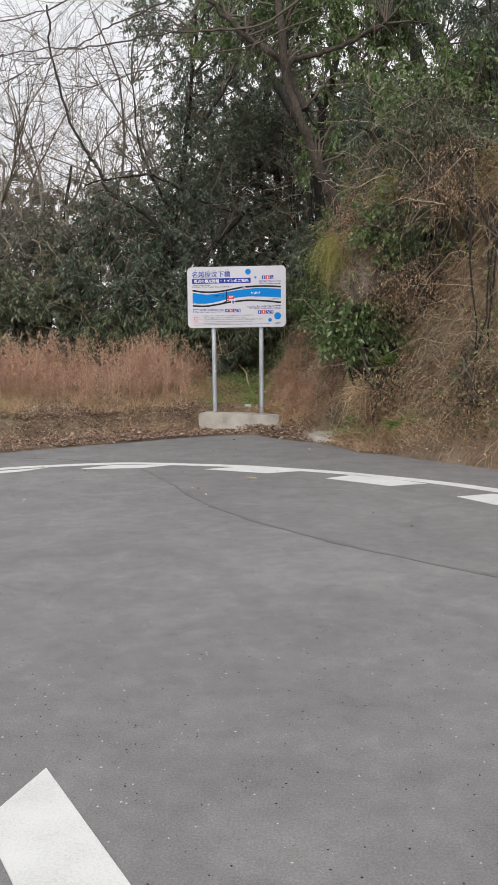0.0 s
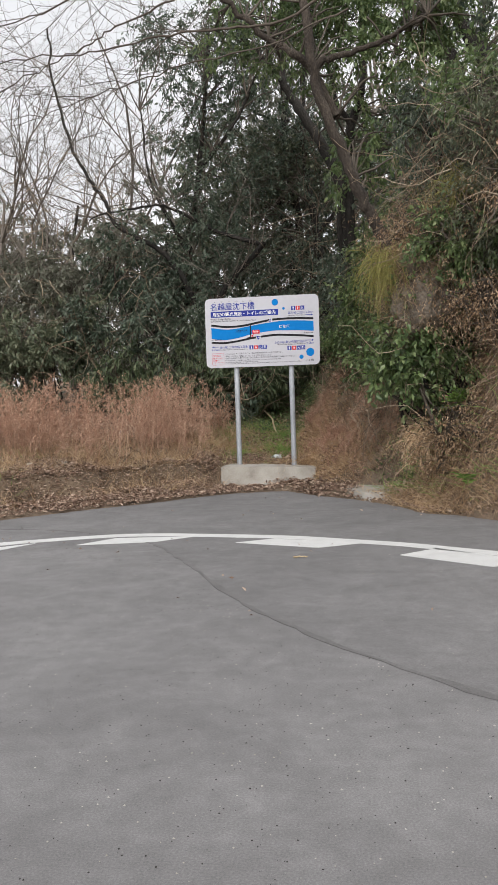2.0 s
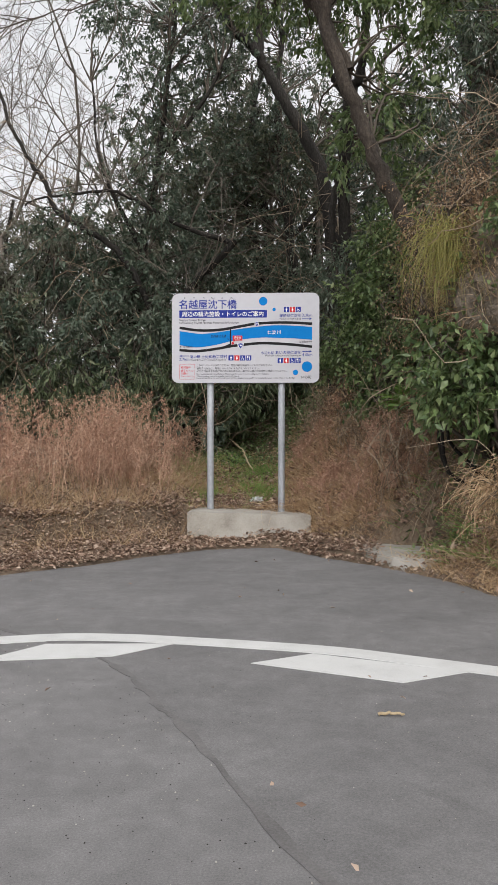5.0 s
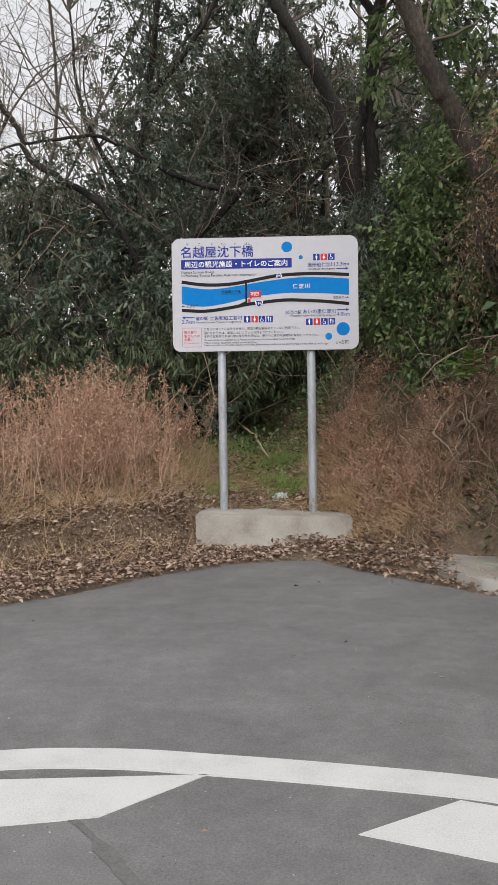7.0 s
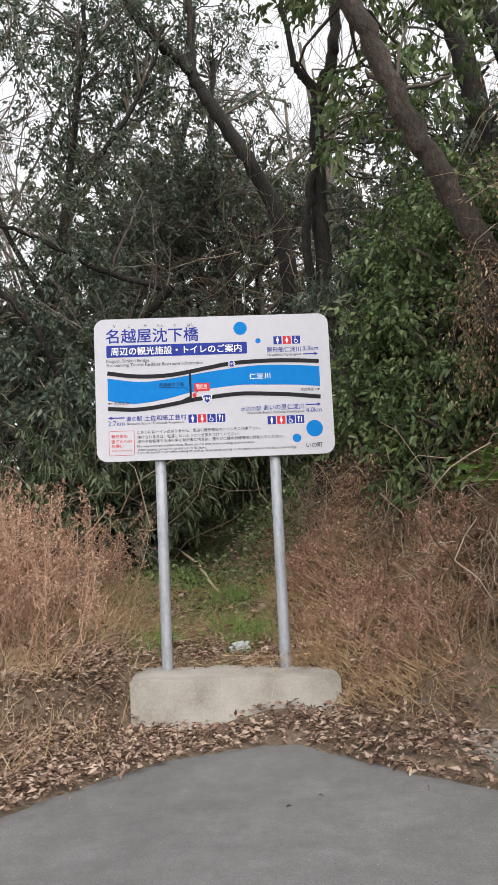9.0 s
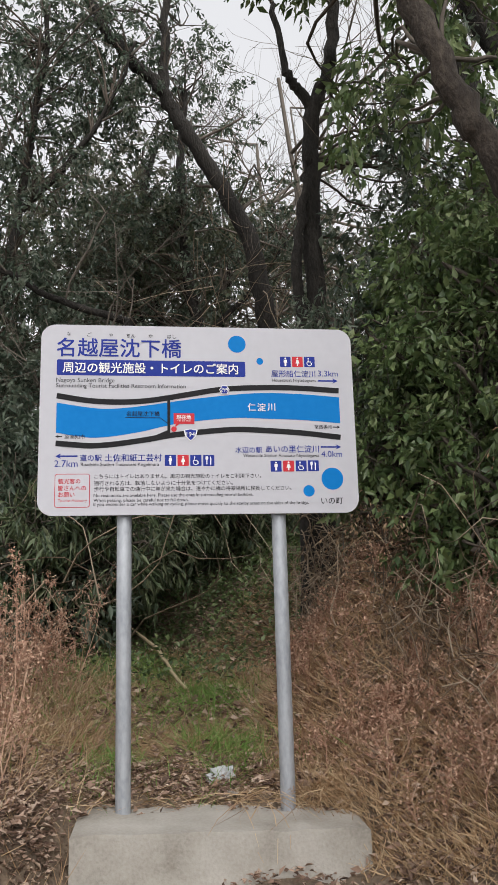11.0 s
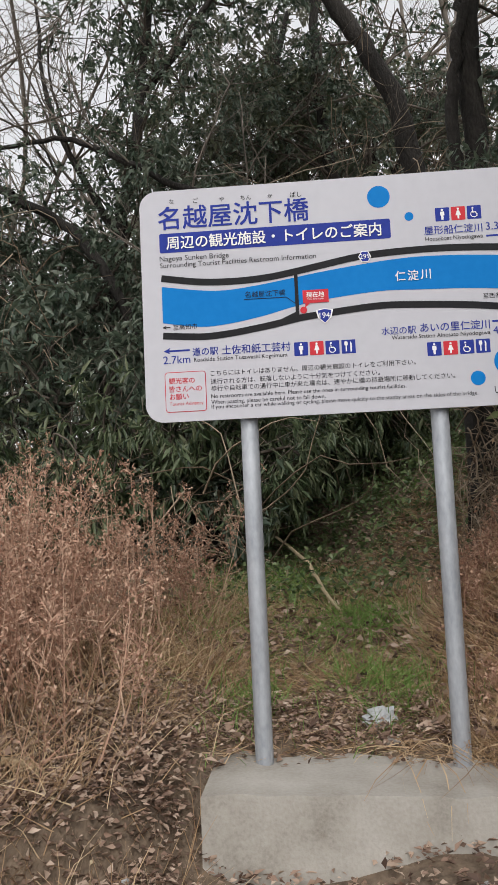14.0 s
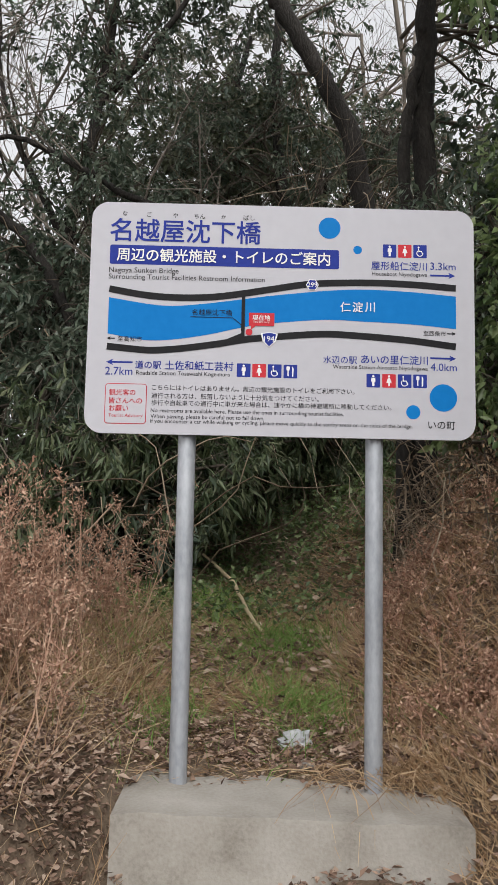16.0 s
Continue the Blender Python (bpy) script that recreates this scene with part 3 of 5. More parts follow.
for x, z0 in ((.43, .25), (1.23, .2)):
    post(x, z0, sign)
    for z in (1.9, 2.58):
        bm = bmesh.new()
        bmesh.ops.create_cube(bm, size=1, matrix=Matrix.Translation((x, 14.345, z)) @ Matrix.Diagonal((.12, .06, .035, 1)))
        bmesh.ops.bevel(bm, geom=bm.edges[:], offset=.004, segments=1, affect="EDGES")
        br = new("bracket", bm_mesh("bracket", bm, galvanised))
        br.parent, br.matrix_parent_inverse = sign, SIGN_INV
for z in (1.9, 2.58):
    bm = bmesh.new()
    bmesh.ops.create_cube(bm, size=1, matrix=Matrix.Translation((.82, 14.318, z)) @ Matrix.Diagonal((1.5, .012, .04, 1)))
    rail = new("back_rail", bm_mesh("back_rail", bm, sign_back))
    rail.parent, rail.matrix_parent_inverse = sign, SIGN_INV

sign.rotation_euler = (0, 0, radians(1.6))


# ---- vegetation ----
def on_ground(x, y, lift=0.0):
    return np.stack([x, y, height(x, y) + lift], -1)


def unit(v):
    return v / (np.linalg.norm(v, axis=-1, keepdims=True) + 1e-9)


def clump_leaves(centre, radii, n, size, rng, droop=.5, per=22, shell=.55, ratio=.33, reach=.32):
    """Leafy twigs filling an uneven ellipsoid: arrays of leaves, and the twigs that carry them."""
    m = max(2, n // per)
    d = unit(rng.standard_normal((m, 3)))
    r = rng.uniform(shell ** 3, 1, m) ** (1 / 3)
    lump = 1 + .28 * np.sin(d[:, 0] * 5 + centre[0] * 3) * np.sin(d[:, 2] * 6 + centre[1])
    base = np.asarray(centre) + d * (r * lump)[:, None] * np.asarray(radii)
    aim = unit(d * .8 + rng.standard_normal((m, 3)) * .6 + np.array([0, 0, -droop * .6]))
    tw_len = reach * rng.uniform(.6, 1.4, m)
    k = np.repeat(np.arange(m), per)
    s = rng.uniform(0, 1, len(k))
    at = base[k] + aim[k] * (tw_len[k] * s)[:, None] + rng.standard_normal((len(k), 3)) * .03
    way = unit(aim[k] * .7 + rng.standard_normal((len(k), 3)) * .75 + np.array([0, 0, -droop]))
    L = size * rng.uniform(.6, 1.35, len(k))
    leaf = leaves_arrays(at, way, L, L * ratio * rng.uniform(.8, 1.2, len(k)), rng)
    tips = base + aim * tw_len[:, None]
    start = base - aim * .25 + rng.standard_normal((m, 3)) * .08
    twig = blades_arrays(start, tips, rng.standard_normal((m, 3)) * .03, np.full(m, .008), rng, 2)
    return leaf, twig


def limb(points, r0, r1, rng, sides=7, steps=6, wobble=.02):
    p = spline(points, steps)
    p = p + rng.standard_normal(p.shape) * wobble * np.linspace(.3, 1, len(p))[:, None]
    return tube_arrays(p, np.linspace(r0, r1, len(p)), sides, .06, rng)


def tree(name, label, limbs, clumps, mat_leaf, mat_bark, size, seed, droop=.5, ratio=.4, group="", category="tree"):
    """A tree of tapered limbs, the first of which is the trunk, with leafy clumps borne on thin boughs."""
    rng = np.random.default_rng(seed)
    foot = limbs[0][0][0]
    root = empty(name, foot, label, category, group)
    inv = Matrix.Translation(foot).inverted()

    def add(part_name, me):
        ob = part(part_name, me, root)
        ob.matrix_parent_inverse = inv
        return ob
    nodes = []
    for k, (pts, r0, r1) in enumerate(limbs):
        V, F = limb(pts, r0, r1, rng, 10 if r0 > .08 else 6)
        nodes.append(spline(pts, 6))
        add("trunk" if k == 0 else "limb", mesh_from("trunk" if k == 0 else "limb", V, F, mat_bark, True))
    nodes = np.vstack(nodes)
    leaf, twig, bough = [], [], []
    for c, r, n in clumps:
        le, tw = clump_leaves(c, r, n, size, rng, droop, ratio=ratio)
        leaf.append(le)
        twig.append(tw)
        c = np.asarray(c)
        near = nodes[np.argmin(np.linalg.norm(nodes - c + np.array([0, 0, .6]), axis=1))]
        for _ in range(3):
            end = c + rng.standard_normal(3) * np.asarray(r) * .5
            midp = (near + end) / 2 + rng.standard_normal(3) * .18 + np.array([0, 0, .1])
            bough.append(limb([near, midp, end], .019, .005, rng, 4, 4, .02))
    if leaf:
        tagged(add("crown", mesh_from("crown", *join(leaf), mat_leaf)), kind="stuff")
        tagged(add("twig_mass", mesh_from("twig_mass", *join(twig), twig_brown)), kind="stuff")
        tagged(add("bough_mass", mesh_from("bough_mass", *join(bough), twig_brown, True)), kind="stuff")
    return root


def scatter_clumps(rng, boxes):
    """Clumps strewn through boxes: centre, half sizes, how many, radius, leaves each."""
    out = []
    for c, h, n, r, leaves in boxes:
        for _ in range(n):
            p = np.asarray(c) + rng.uniform(-1, 1, 3) * np.asarray(h)
            out.append((tuple(p), (r * rng.uniform(.7, 1.3), r * rng.uniform(.7, 1.3), r * rng.uniform(.5, .9)), int(leaves * rng.uniform(.6, 1.3))))
    return out


rs = np.random.default_rng(21)
# the evergreen tree beyond the weeds
tree("evergreen_tree", "dark evergreen tree with glossy narrow leaves behind the weeds",
     [([(-1.5, 20.2, .9), (-1.75, 20.2, 2.6), (-1.5, 20.0, 4.6), (-1.2, 20.1, 6.6), (-.9, 20, 9.2)], .13, .03), ([(-1.5, 20, 4.6), (-2.2, 19.8, 6), (-2.4, 19.7, 7.6)], .05, .015),
      ([(-1.2, 20.1, 6.4), (-.3, 19.8, 7.3), (.3, 19.6, 8.6)], .05, .015)],
     scatter_clumps(rs, [((-1.35, 19.8, 6.6), (.6, .7, 1.9), 11, .6, 480), ((-.4, 20.2, 7.4), (.9, .7, 1.9), 12, .6, 500), ((-1.2, 19.5, 4.2), (1.3, .6, .8), 10, .6, 640), ((-.9, 20.6, 8.8), (1.5, .8, 1.0), 9, .65, 520)]),
     leaf_dark, bark_dark, .09, 31)
# the slanting tree in the middle
tree("slanting_tree", "dark slanting evergreen tree hung with dry vines", [
     ([(1.95, 20, 1.0), (2.0, 20, 2.6), (2.0, 20, 4.2), (1.88, 20, 5.35), (1.72, 20, 6.1), (1.25, 20, 7.02), (.86, 20, 7.68), (.63, 20, 8.1), (.2, 20, 8.6), (-.25, 20, 9.2), (-.5, 20, 10.2)], .15, .06),
     ([(.63, 20, 8.1), (.66, 20, 8.7), (.68, 20, 9.4), (.75, 20, 10.6)], .085, .04)],
     scatter_clumps(rs, [((.1, 20.6, 9.6), (1.0, .4, .7), 5, .5, 260), ((1.5, 20.7, 7.6), (.5, .3, .8), 4, .42, 240)]), leaf_dark, bark_dark, .085, 32)
tree("evergreen_tree", "dark evergreen tree standing behind the slanting tree",
     [([(1.5, 21.8, 1.2), (1.4, 21.8, 3.4), (1.1, 21.9, 5.6), (.9, 22, 7.6), (1.0, 22.1, 9.6)], .14, .05), ([(1.1, 21.9, 5.2), (2.0, 22.2, 6.2), (2.8, 22.5, 7.4)], .06, .02)],
     scatter_clumps(rs, [((.4, 21.8, 5.2), (1.2, .5, 1.7), 14, .62, 640), ((1.1, 22.2, 8.6), (1.5, .6, 1.6), 13, .62, 480), ((2.9, 22.6, 6.4), (.8, .8, 2.2), 8, .6, 380)]),
     leaf_dark, bark_dark, .085, 38)
# the forked tree
tree("forked_tree", "dark forked tree with two twined trunks", [
     ([(2.05, 17.3, 1.0), (2.04, 17.3, 2.7), (2.05, 17.3, 4.2), (2.07, 17.3, 5.25), (2.12, 17.3, 6.1), (2.27, 17.3, 6.45), (2.35, 17.3, 6.95), (2.42, 17.3, 8.2)], .108, .055),
     ([(1.83, 17.22, 1.0), (1.9, 17.22, 2.9), (1.88, 17.22, 4.35), (1.96, 17.24, 5.05), (2.08, 17.27, 5.6)], .068, .04),
     ([(2.12, 17.3, 6.1), (1.98, 17.3, 6.33), (1.86, 17.3, 6.52), (1.75, 17.3, 7.3)], .06, .03)],
     scatter_clumps(rs, [((2.4, 17.5, 8.3), (.9, .5, .6), 5, .42, 260), ((3.3, 18.6, 5.6), (.5, .6, 1.2), 6, .45, 340)]), leaf_dark, bark_dark, .08, 33)
# the leaning tree on the slope
tree("leaning_tree", "brown-barked tree leaning out over the slope", [
     ([(3.0, 14.35, 1.9), (2.92, 14.30, 2.64), (2.73, 14.10, 3.15), (2.45, 14.10, 3.69), (2.27, 14.10, 4.08), (2.02, 14.10, 4.75), (1.73, 14.10, 5.52), (1.61, 14.10, 6.39), (1.52, 14.20, 7.54)], .1, .058),
     ([(1.78, 14.15, 5.33), (1.73, 14.10, 5.86), (2.12, 14.10, 5.96), (2.66, 14.10, 6.13), (3.25, 14.10, 6.39)], .06, .025),
     ([(1.97, 14.40, 5.24), (1.63, 14.40, 5.95), (1.04, 14.40, 6.44), (0.37, 14.40, 7.06)], .075, .035)],
     scatter_clumps(rs, [((2.6, 15.2, 5.5), (.7, .7, .5), 5, .48, 330), ((3.1, 15.4, 7.2), (1.1, .8, .7), 5, .55, 330), ((1.2, 15.2, 8.2), (1.6, .8, .6), 5, .55, 330), ((2.2, 15.3, 4.9), (.3, .3, .4), 2, .4, 350), ((2.5, 15.1, 6.8), (1.1, .6, .6), 9, .5, 420), ((.9, 15.6, 7.3), (1.0, .5, .5), 6, .5, 400), ((1.9, 15.9, 7.4), (1.6, .4, .5), 8, .55, 420)]),
     leaf_mid, bark_brown, .1, 34, .8)
# trees on top of the slope
tree("hilltop_tree", "dark tree on top of the slope", [([(4.5, 18, 3.4), (4.11, 18, 6.6), (3.88, 18, 7.5), (3.5, 18, 8.5), (3.2, 18, 10)], .17, .08)],
     scatter_clumps(rs, [((4.2, 18.2, 9.2), (1.2, .8, 1.0), 6, .6, 360), ((3.6, 17.6, 5.4), (.8, .6, .9), 6, .5, 380)]), leaf_dark, bark_dark, .11, 35, group="hilltop trees")
tree("hilltop_tree", "dark tree on top of the slope", [([(5.3, 18, 4), (4.66, 18, 6.9), (4.32, 18, 7.7), (4.0, 18, 8.5), (3.8, 18, 10.5)], .2, .09)],
     scatter_clumps(rs, [((5.1, 18.4, 8.2), (1.2, .8, 1.6), 8, .65, 420), ((6.3, 17.5, 7), (1.0, .8, 1.8), 10, .65, 480)]), leaf_dark, bark_dark, .11, 36, group="hilltop trees")
tree("hilltop_tree", "dark tree on top of the slope", [([(5.6, 14.6, 4.4), (5.5, 14.6, 5.6), (5.3, 14.5, 7), (5.2, 14.5, 9)], .15, .07)],
     scatter_clumps(rs, [((4.9, 14.6, 6.6), (.8, .8, .9), 8, .55, 460), ((4.6, 13.2, 6.8), (.8, .9, .6), 6, .55, 420)]), leaf_dark, bark_dark, .1, 37, group="hilltop trees")

# the wood behind; leaf_haze crowns have the air's haze put into their colour
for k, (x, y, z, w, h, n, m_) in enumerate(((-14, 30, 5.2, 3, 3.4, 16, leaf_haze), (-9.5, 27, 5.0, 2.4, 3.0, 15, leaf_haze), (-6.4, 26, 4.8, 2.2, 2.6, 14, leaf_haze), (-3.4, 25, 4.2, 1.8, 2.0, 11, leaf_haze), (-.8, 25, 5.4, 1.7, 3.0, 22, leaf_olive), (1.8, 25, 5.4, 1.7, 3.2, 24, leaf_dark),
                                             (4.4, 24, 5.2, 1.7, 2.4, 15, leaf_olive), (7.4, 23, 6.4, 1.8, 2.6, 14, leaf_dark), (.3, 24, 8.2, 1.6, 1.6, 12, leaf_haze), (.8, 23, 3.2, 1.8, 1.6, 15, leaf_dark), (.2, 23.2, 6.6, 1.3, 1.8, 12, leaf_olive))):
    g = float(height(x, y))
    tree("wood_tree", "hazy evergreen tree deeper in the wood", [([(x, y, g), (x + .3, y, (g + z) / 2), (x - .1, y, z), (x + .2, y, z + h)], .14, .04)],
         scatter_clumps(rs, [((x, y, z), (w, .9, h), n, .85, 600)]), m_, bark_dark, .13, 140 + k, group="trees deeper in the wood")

# the back of the wood, closing the view between the nearer trunks; haze painted into the leaf colour
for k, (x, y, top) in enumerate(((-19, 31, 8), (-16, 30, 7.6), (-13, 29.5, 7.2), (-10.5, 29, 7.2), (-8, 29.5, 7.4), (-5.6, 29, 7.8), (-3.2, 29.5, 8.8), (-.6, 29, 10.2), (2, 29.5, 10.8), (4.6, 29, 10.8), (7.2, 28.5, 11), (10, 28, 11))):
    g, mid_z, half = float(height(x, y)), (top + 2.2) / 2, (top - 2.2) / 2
    tree("wood_tree", "grey-green tree at the back of the wood, leaves painted pale for haze", [([(x, y, g), (x + .3, y, mid_z * .6), (x - .1, y, mid_z), (x + .2, y, top - .5)], .15, .04)],
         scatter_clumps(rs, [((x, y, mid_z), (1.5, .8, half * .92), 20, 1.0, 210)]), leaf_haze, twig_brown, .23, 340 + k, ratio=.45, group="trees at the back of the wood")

# ---- bare trees and branches ----
def bare_arrays(start, aim, length, radius, level, rng, out, spread=.7, lift=.15):
    n = 5
    p, d = np.asarray(start, dtype=float), unit(np.asarray(aim, dtype=float))
    pts = [p]
    for _ in range(n):
        d = unit(d + rng.standard_normal(3) * .16 + np.array([0, 0, lift * .3]))
        p = p + d * length / n
        pts.append(p)
    out.append(tube_arrays(pts, np.linspace(radius, radius * .45, n + 1), 5 if radius > .015 else 3))
    if level == 0:
        return
    for k in range(rng.integers(3, 6)):
        i = rng.integers(1, n + 1)
        nd = unit(unit(pts[i] - pts[i - 1]) + rng.standard_normal(3) * spread)
        bare_arrays(pts[i], nd, length * rng.uniform(.45, .72), radius * .5, level - 1, rng, out, spread, lift)


def bare_tree(at, tall, seed, level=4, aim=(0, 0, 1), name="bare_tree", label="leafless grey-brown tree with fine twigs", group="bare trees", radius=.07):
    rng = np.random.default_rng(seed)
    foot = (at[0], at[1], float(height(at[0], at[1])) - .1) if len(at) == 2 else at
    root = empty(name, foot, label, "tree", group)
    inv = Matrix.Translation(foot).inverted()
    out = []
    bare_arrays(foot, aim, tall * .55, radius, level, rng, out)
    for nm, me in (("trunk", mesh_from("trunk", *out[0], twig_grey, True)), ("branchwork", mesh_from("branchwork", *join(out[1:]), twig_grey))):
        ob = part(nm, me, root)
        ob.matrix_parent_inverse = inv
        if nm == "branchwork":
            tagged(ob, kind="stuff")


for k, (x, y, h) in enumerate(((-5.5, 22, 9), (-3.6, 23.5, 10), (-7.5, 25, 11), (-9.5, 23, 10), (-5.0, 27, 12), (-1.8, 26, 12), (.6, 27, 12), (3.4, 26, 13), (-11.5, 27, 12), (5.2, 24, 12), (1.9, 24, 11), (-4.4, 20.4, 7), (4.0, 22.5, 12), (3.1, 24.5, 13), (-6.4, 21, 9), (-8.2, 21.5, 9), (-3.0, 22, 9), (-10.5, 21, 9), (-5.8, 24, 10))):
    bare_tree((x, y), h, 60 + k)

for k, (x, y, h) in enumerate(((-13.5, 26, 10), (-11, 25.5, 9.5), (-9, 26.5, 10.5), (-7.2, 27.5, 10.5), (-5.6, 26, 10), (-4.2, 25, 10), (-6.6, 23, 8.5), (-8.8, 24, 9))):
    bare_tree((x, y), h, 260 + k, radius=.05)

rb = np.random.default_rng(41)
bent = empty("bent_tree", (-1.0, 19, .8), "leafless tree with a sharply bent dark limb", "tree")
binv = Matrix.Translation((-1.0, 19, .8)).inverted()
extra = []
for k, (pts, r0, r1) in enumerate((([(-.6, 19, .7), (-.9, 19, 2.6), (-1.6, 19, 4.2), (-2.41, 19, 4.82)], .06, .05), ([(-2.41, 19, 4.82), (-2.82, 19, 5.08), (-3.0, 19, 5.55), (-3.4, 19, 6.14), (-3.7, 19, 6.78), (-4.04, 19, 8.12), (-4.1, 19, 9.2)], .05, .02),
                                  ([(.31, 18.9, 4.42), (-.66, 19, 4.79), (-1.4, 19, 5.21), (-1.93, 19, 5.39), (-2.82, 19, 5.34), (-3.4, 19, 5.2)], .045, .015), ([(-1.0, 19, 2.9), (-.4, 19, 3.8), (.31, 18.9, 4.42)], .06, .055))):
    ob = part("trunk" if k == 0 else "limb", mesh_from("limb", *limb(pts, r0, r1, rb, 7), bark_dark, True), bent)
    ob.matrix_parent_inverse = binv
    sp = spline(pts, 5)
    for _ in range(9 if k else 2):
        i = rb.integers(2, len(sp))
        bare_arrays(sp[i - 1], unit(sp[i - 1] - sp[i - 2]) + rb.standard_normal(3) * .7, rb.uniform(.8, 2.0), .014, 2, rb, extra)
ob = part("branchwork", mesh_from("branchwork", *join(extra), twig_grey), bent)
ob.matrix_parent_inverse = binv
tagged(ob, kind="stuff")

OVER = [([(2.6, 13.6, 7.1), (1.52, 13.5, 6.3), (.6, 13.5, 6.2), (-.06, 13.5, 6.22), (-.96, 13.5, 6.1), (-1.8, 13.5, 6.08), (-3.2, 13.4, 6.0)], .035, .012),
        ([(1.2, 13.6, 7.2), (.3, 13.5, 6.85), (-.23, 13.5, 6.63), (-.95, 13.5, 6.39), (-1.41, 13.5, 6.16), (-2.25, 13.5, 5.83), (-3.2, 13.4, 5.4)], .028, .01),
        ([(2.2, 13.7, 6.4), (1.18, 13.5, 5.95), (.1, 13.5, 5.8), (-.8, 13.5, 5.6), (-1.6, 13.5, 5.4), (-2.5, 13.4, 5.1)], .022, .007),
        ([(.2, 13.6, 7.4), (-1.2, 13.6, 7.0), (-2.4, 13.5, 6.6), (-3.6, 13.4, 6.5)], .025, .008)]
# overhanging boughs from the leaning tree's neighbour
over = empty("overhanging_bough", (2.2, 13.9, 7.3), "long leafless boughs with fine twigs hanging over the verge", "branch")
oinv = Matrix.Translation((2.2, 13.9, 7.3)).inverted()
extra = []
for pts, r0, r1 in OVER:
    ob = part("limb", mesh_from("limb", *limb(pts, r0 * .6, r1 * .6, rb, 6), twig_brown, True), over)
    ob.matrix_parent_inverse = oinv
    sp = spline(pts, 6)
    for _ in range(14):
        i = rb.integers(3, len(sp))
        bare_arrays(sp[i - 1], unit(sp[i - 1] - sp[i - 2]) * 1.1 + rb.standard_normal(3) * .5, rb.uniform(.7, 1.7), .007, 2, rb, extra, .5)
ob = part("twig_mass", mesh_from("twig_mass", *join(extra), twig_brown), over)
ob.matrix_parent_inverse = oinv
tagged(ob, kind="stuff")


# ---- shrubs ----
def shrub(at, boxes, mat_leaf, size, seed, label, name="shrub", droop=.5, ratio=.33, group="", stems=7):
    rng = np.random.default_rng(seed)
    foot = (at[0], at[1], float(height(at[0], at[1])))
    clumps = scatter_clumps(rng, boxes)
    limbs = [([foot, (foot[0] + rng.normal(0, .25), foot[1] + rng.normal(0, .15), foot[2] + .5), tuple(np.asarray(clumps[k % len(clumps)][0]))], .022, .008) for k in range(stems)]
    return tree(name, label, limbs, clumps, mat_leaf, bark_dark, size, seed, droop, ratio, group, "shrub")


GREEN = "dense evergreen shrub with dark drooping leaves at the wood's edge"
# shrubs in leaf_haze carry painted haze; leaf_dark and leaf_olive don't
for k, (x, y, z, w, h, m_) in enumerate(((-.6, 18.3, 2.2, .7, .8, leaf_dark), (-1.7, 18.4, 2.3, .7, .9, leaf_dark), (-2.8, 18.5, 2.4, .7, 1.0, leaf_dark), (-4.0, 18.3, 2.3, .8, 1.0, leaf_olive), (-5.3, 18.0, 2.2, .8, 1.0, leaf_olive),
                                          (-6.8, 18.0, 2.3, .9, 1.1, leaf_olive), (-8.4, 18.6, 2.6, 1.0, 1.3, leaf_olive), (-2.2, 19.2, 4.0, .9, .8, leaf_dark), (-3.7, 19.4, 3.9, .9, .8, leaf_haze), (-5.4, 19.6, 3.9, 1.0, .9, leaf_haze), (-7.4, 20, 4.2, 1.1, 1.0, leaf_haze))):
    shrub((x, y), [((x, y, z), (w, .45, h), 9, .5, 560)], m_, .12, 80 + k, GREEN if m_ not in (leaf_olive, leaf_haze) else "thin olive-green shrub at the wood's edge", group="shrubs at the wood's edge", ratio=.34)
# bamboo grass overhanging the hollow
for k, (x, y, z, w) in enumerate(((-.2, 18.0, 1.95, .55), (-1.2, 17.7, 1.8, .55), (.8, 18.9, 2.2, .7), (1.7, 19.2, 2.5, .7), (-2.3, 17.6, 1.7, .5))):
    shrub((x, y + .4), [((x, y, z), (w, .4, .4), 8, .42, 420)], leaf_bamboo, .14, 100 + k, "drooping bamboo grass with narrow dark leaves", "bamboo_grass", .9, .2, "bamboo grass", 10)
shrub((.7, 20), [((.6, 20.3, 3.2), (1.6, .4, 1.1), 14, .6, 520), ((.8, 21, 1.7), (1.8, .4, .6), 12, .55, 480)], leaf_dark, .12, 110, "dark undergrowth filling the hollow below the trees", "undergrowth")
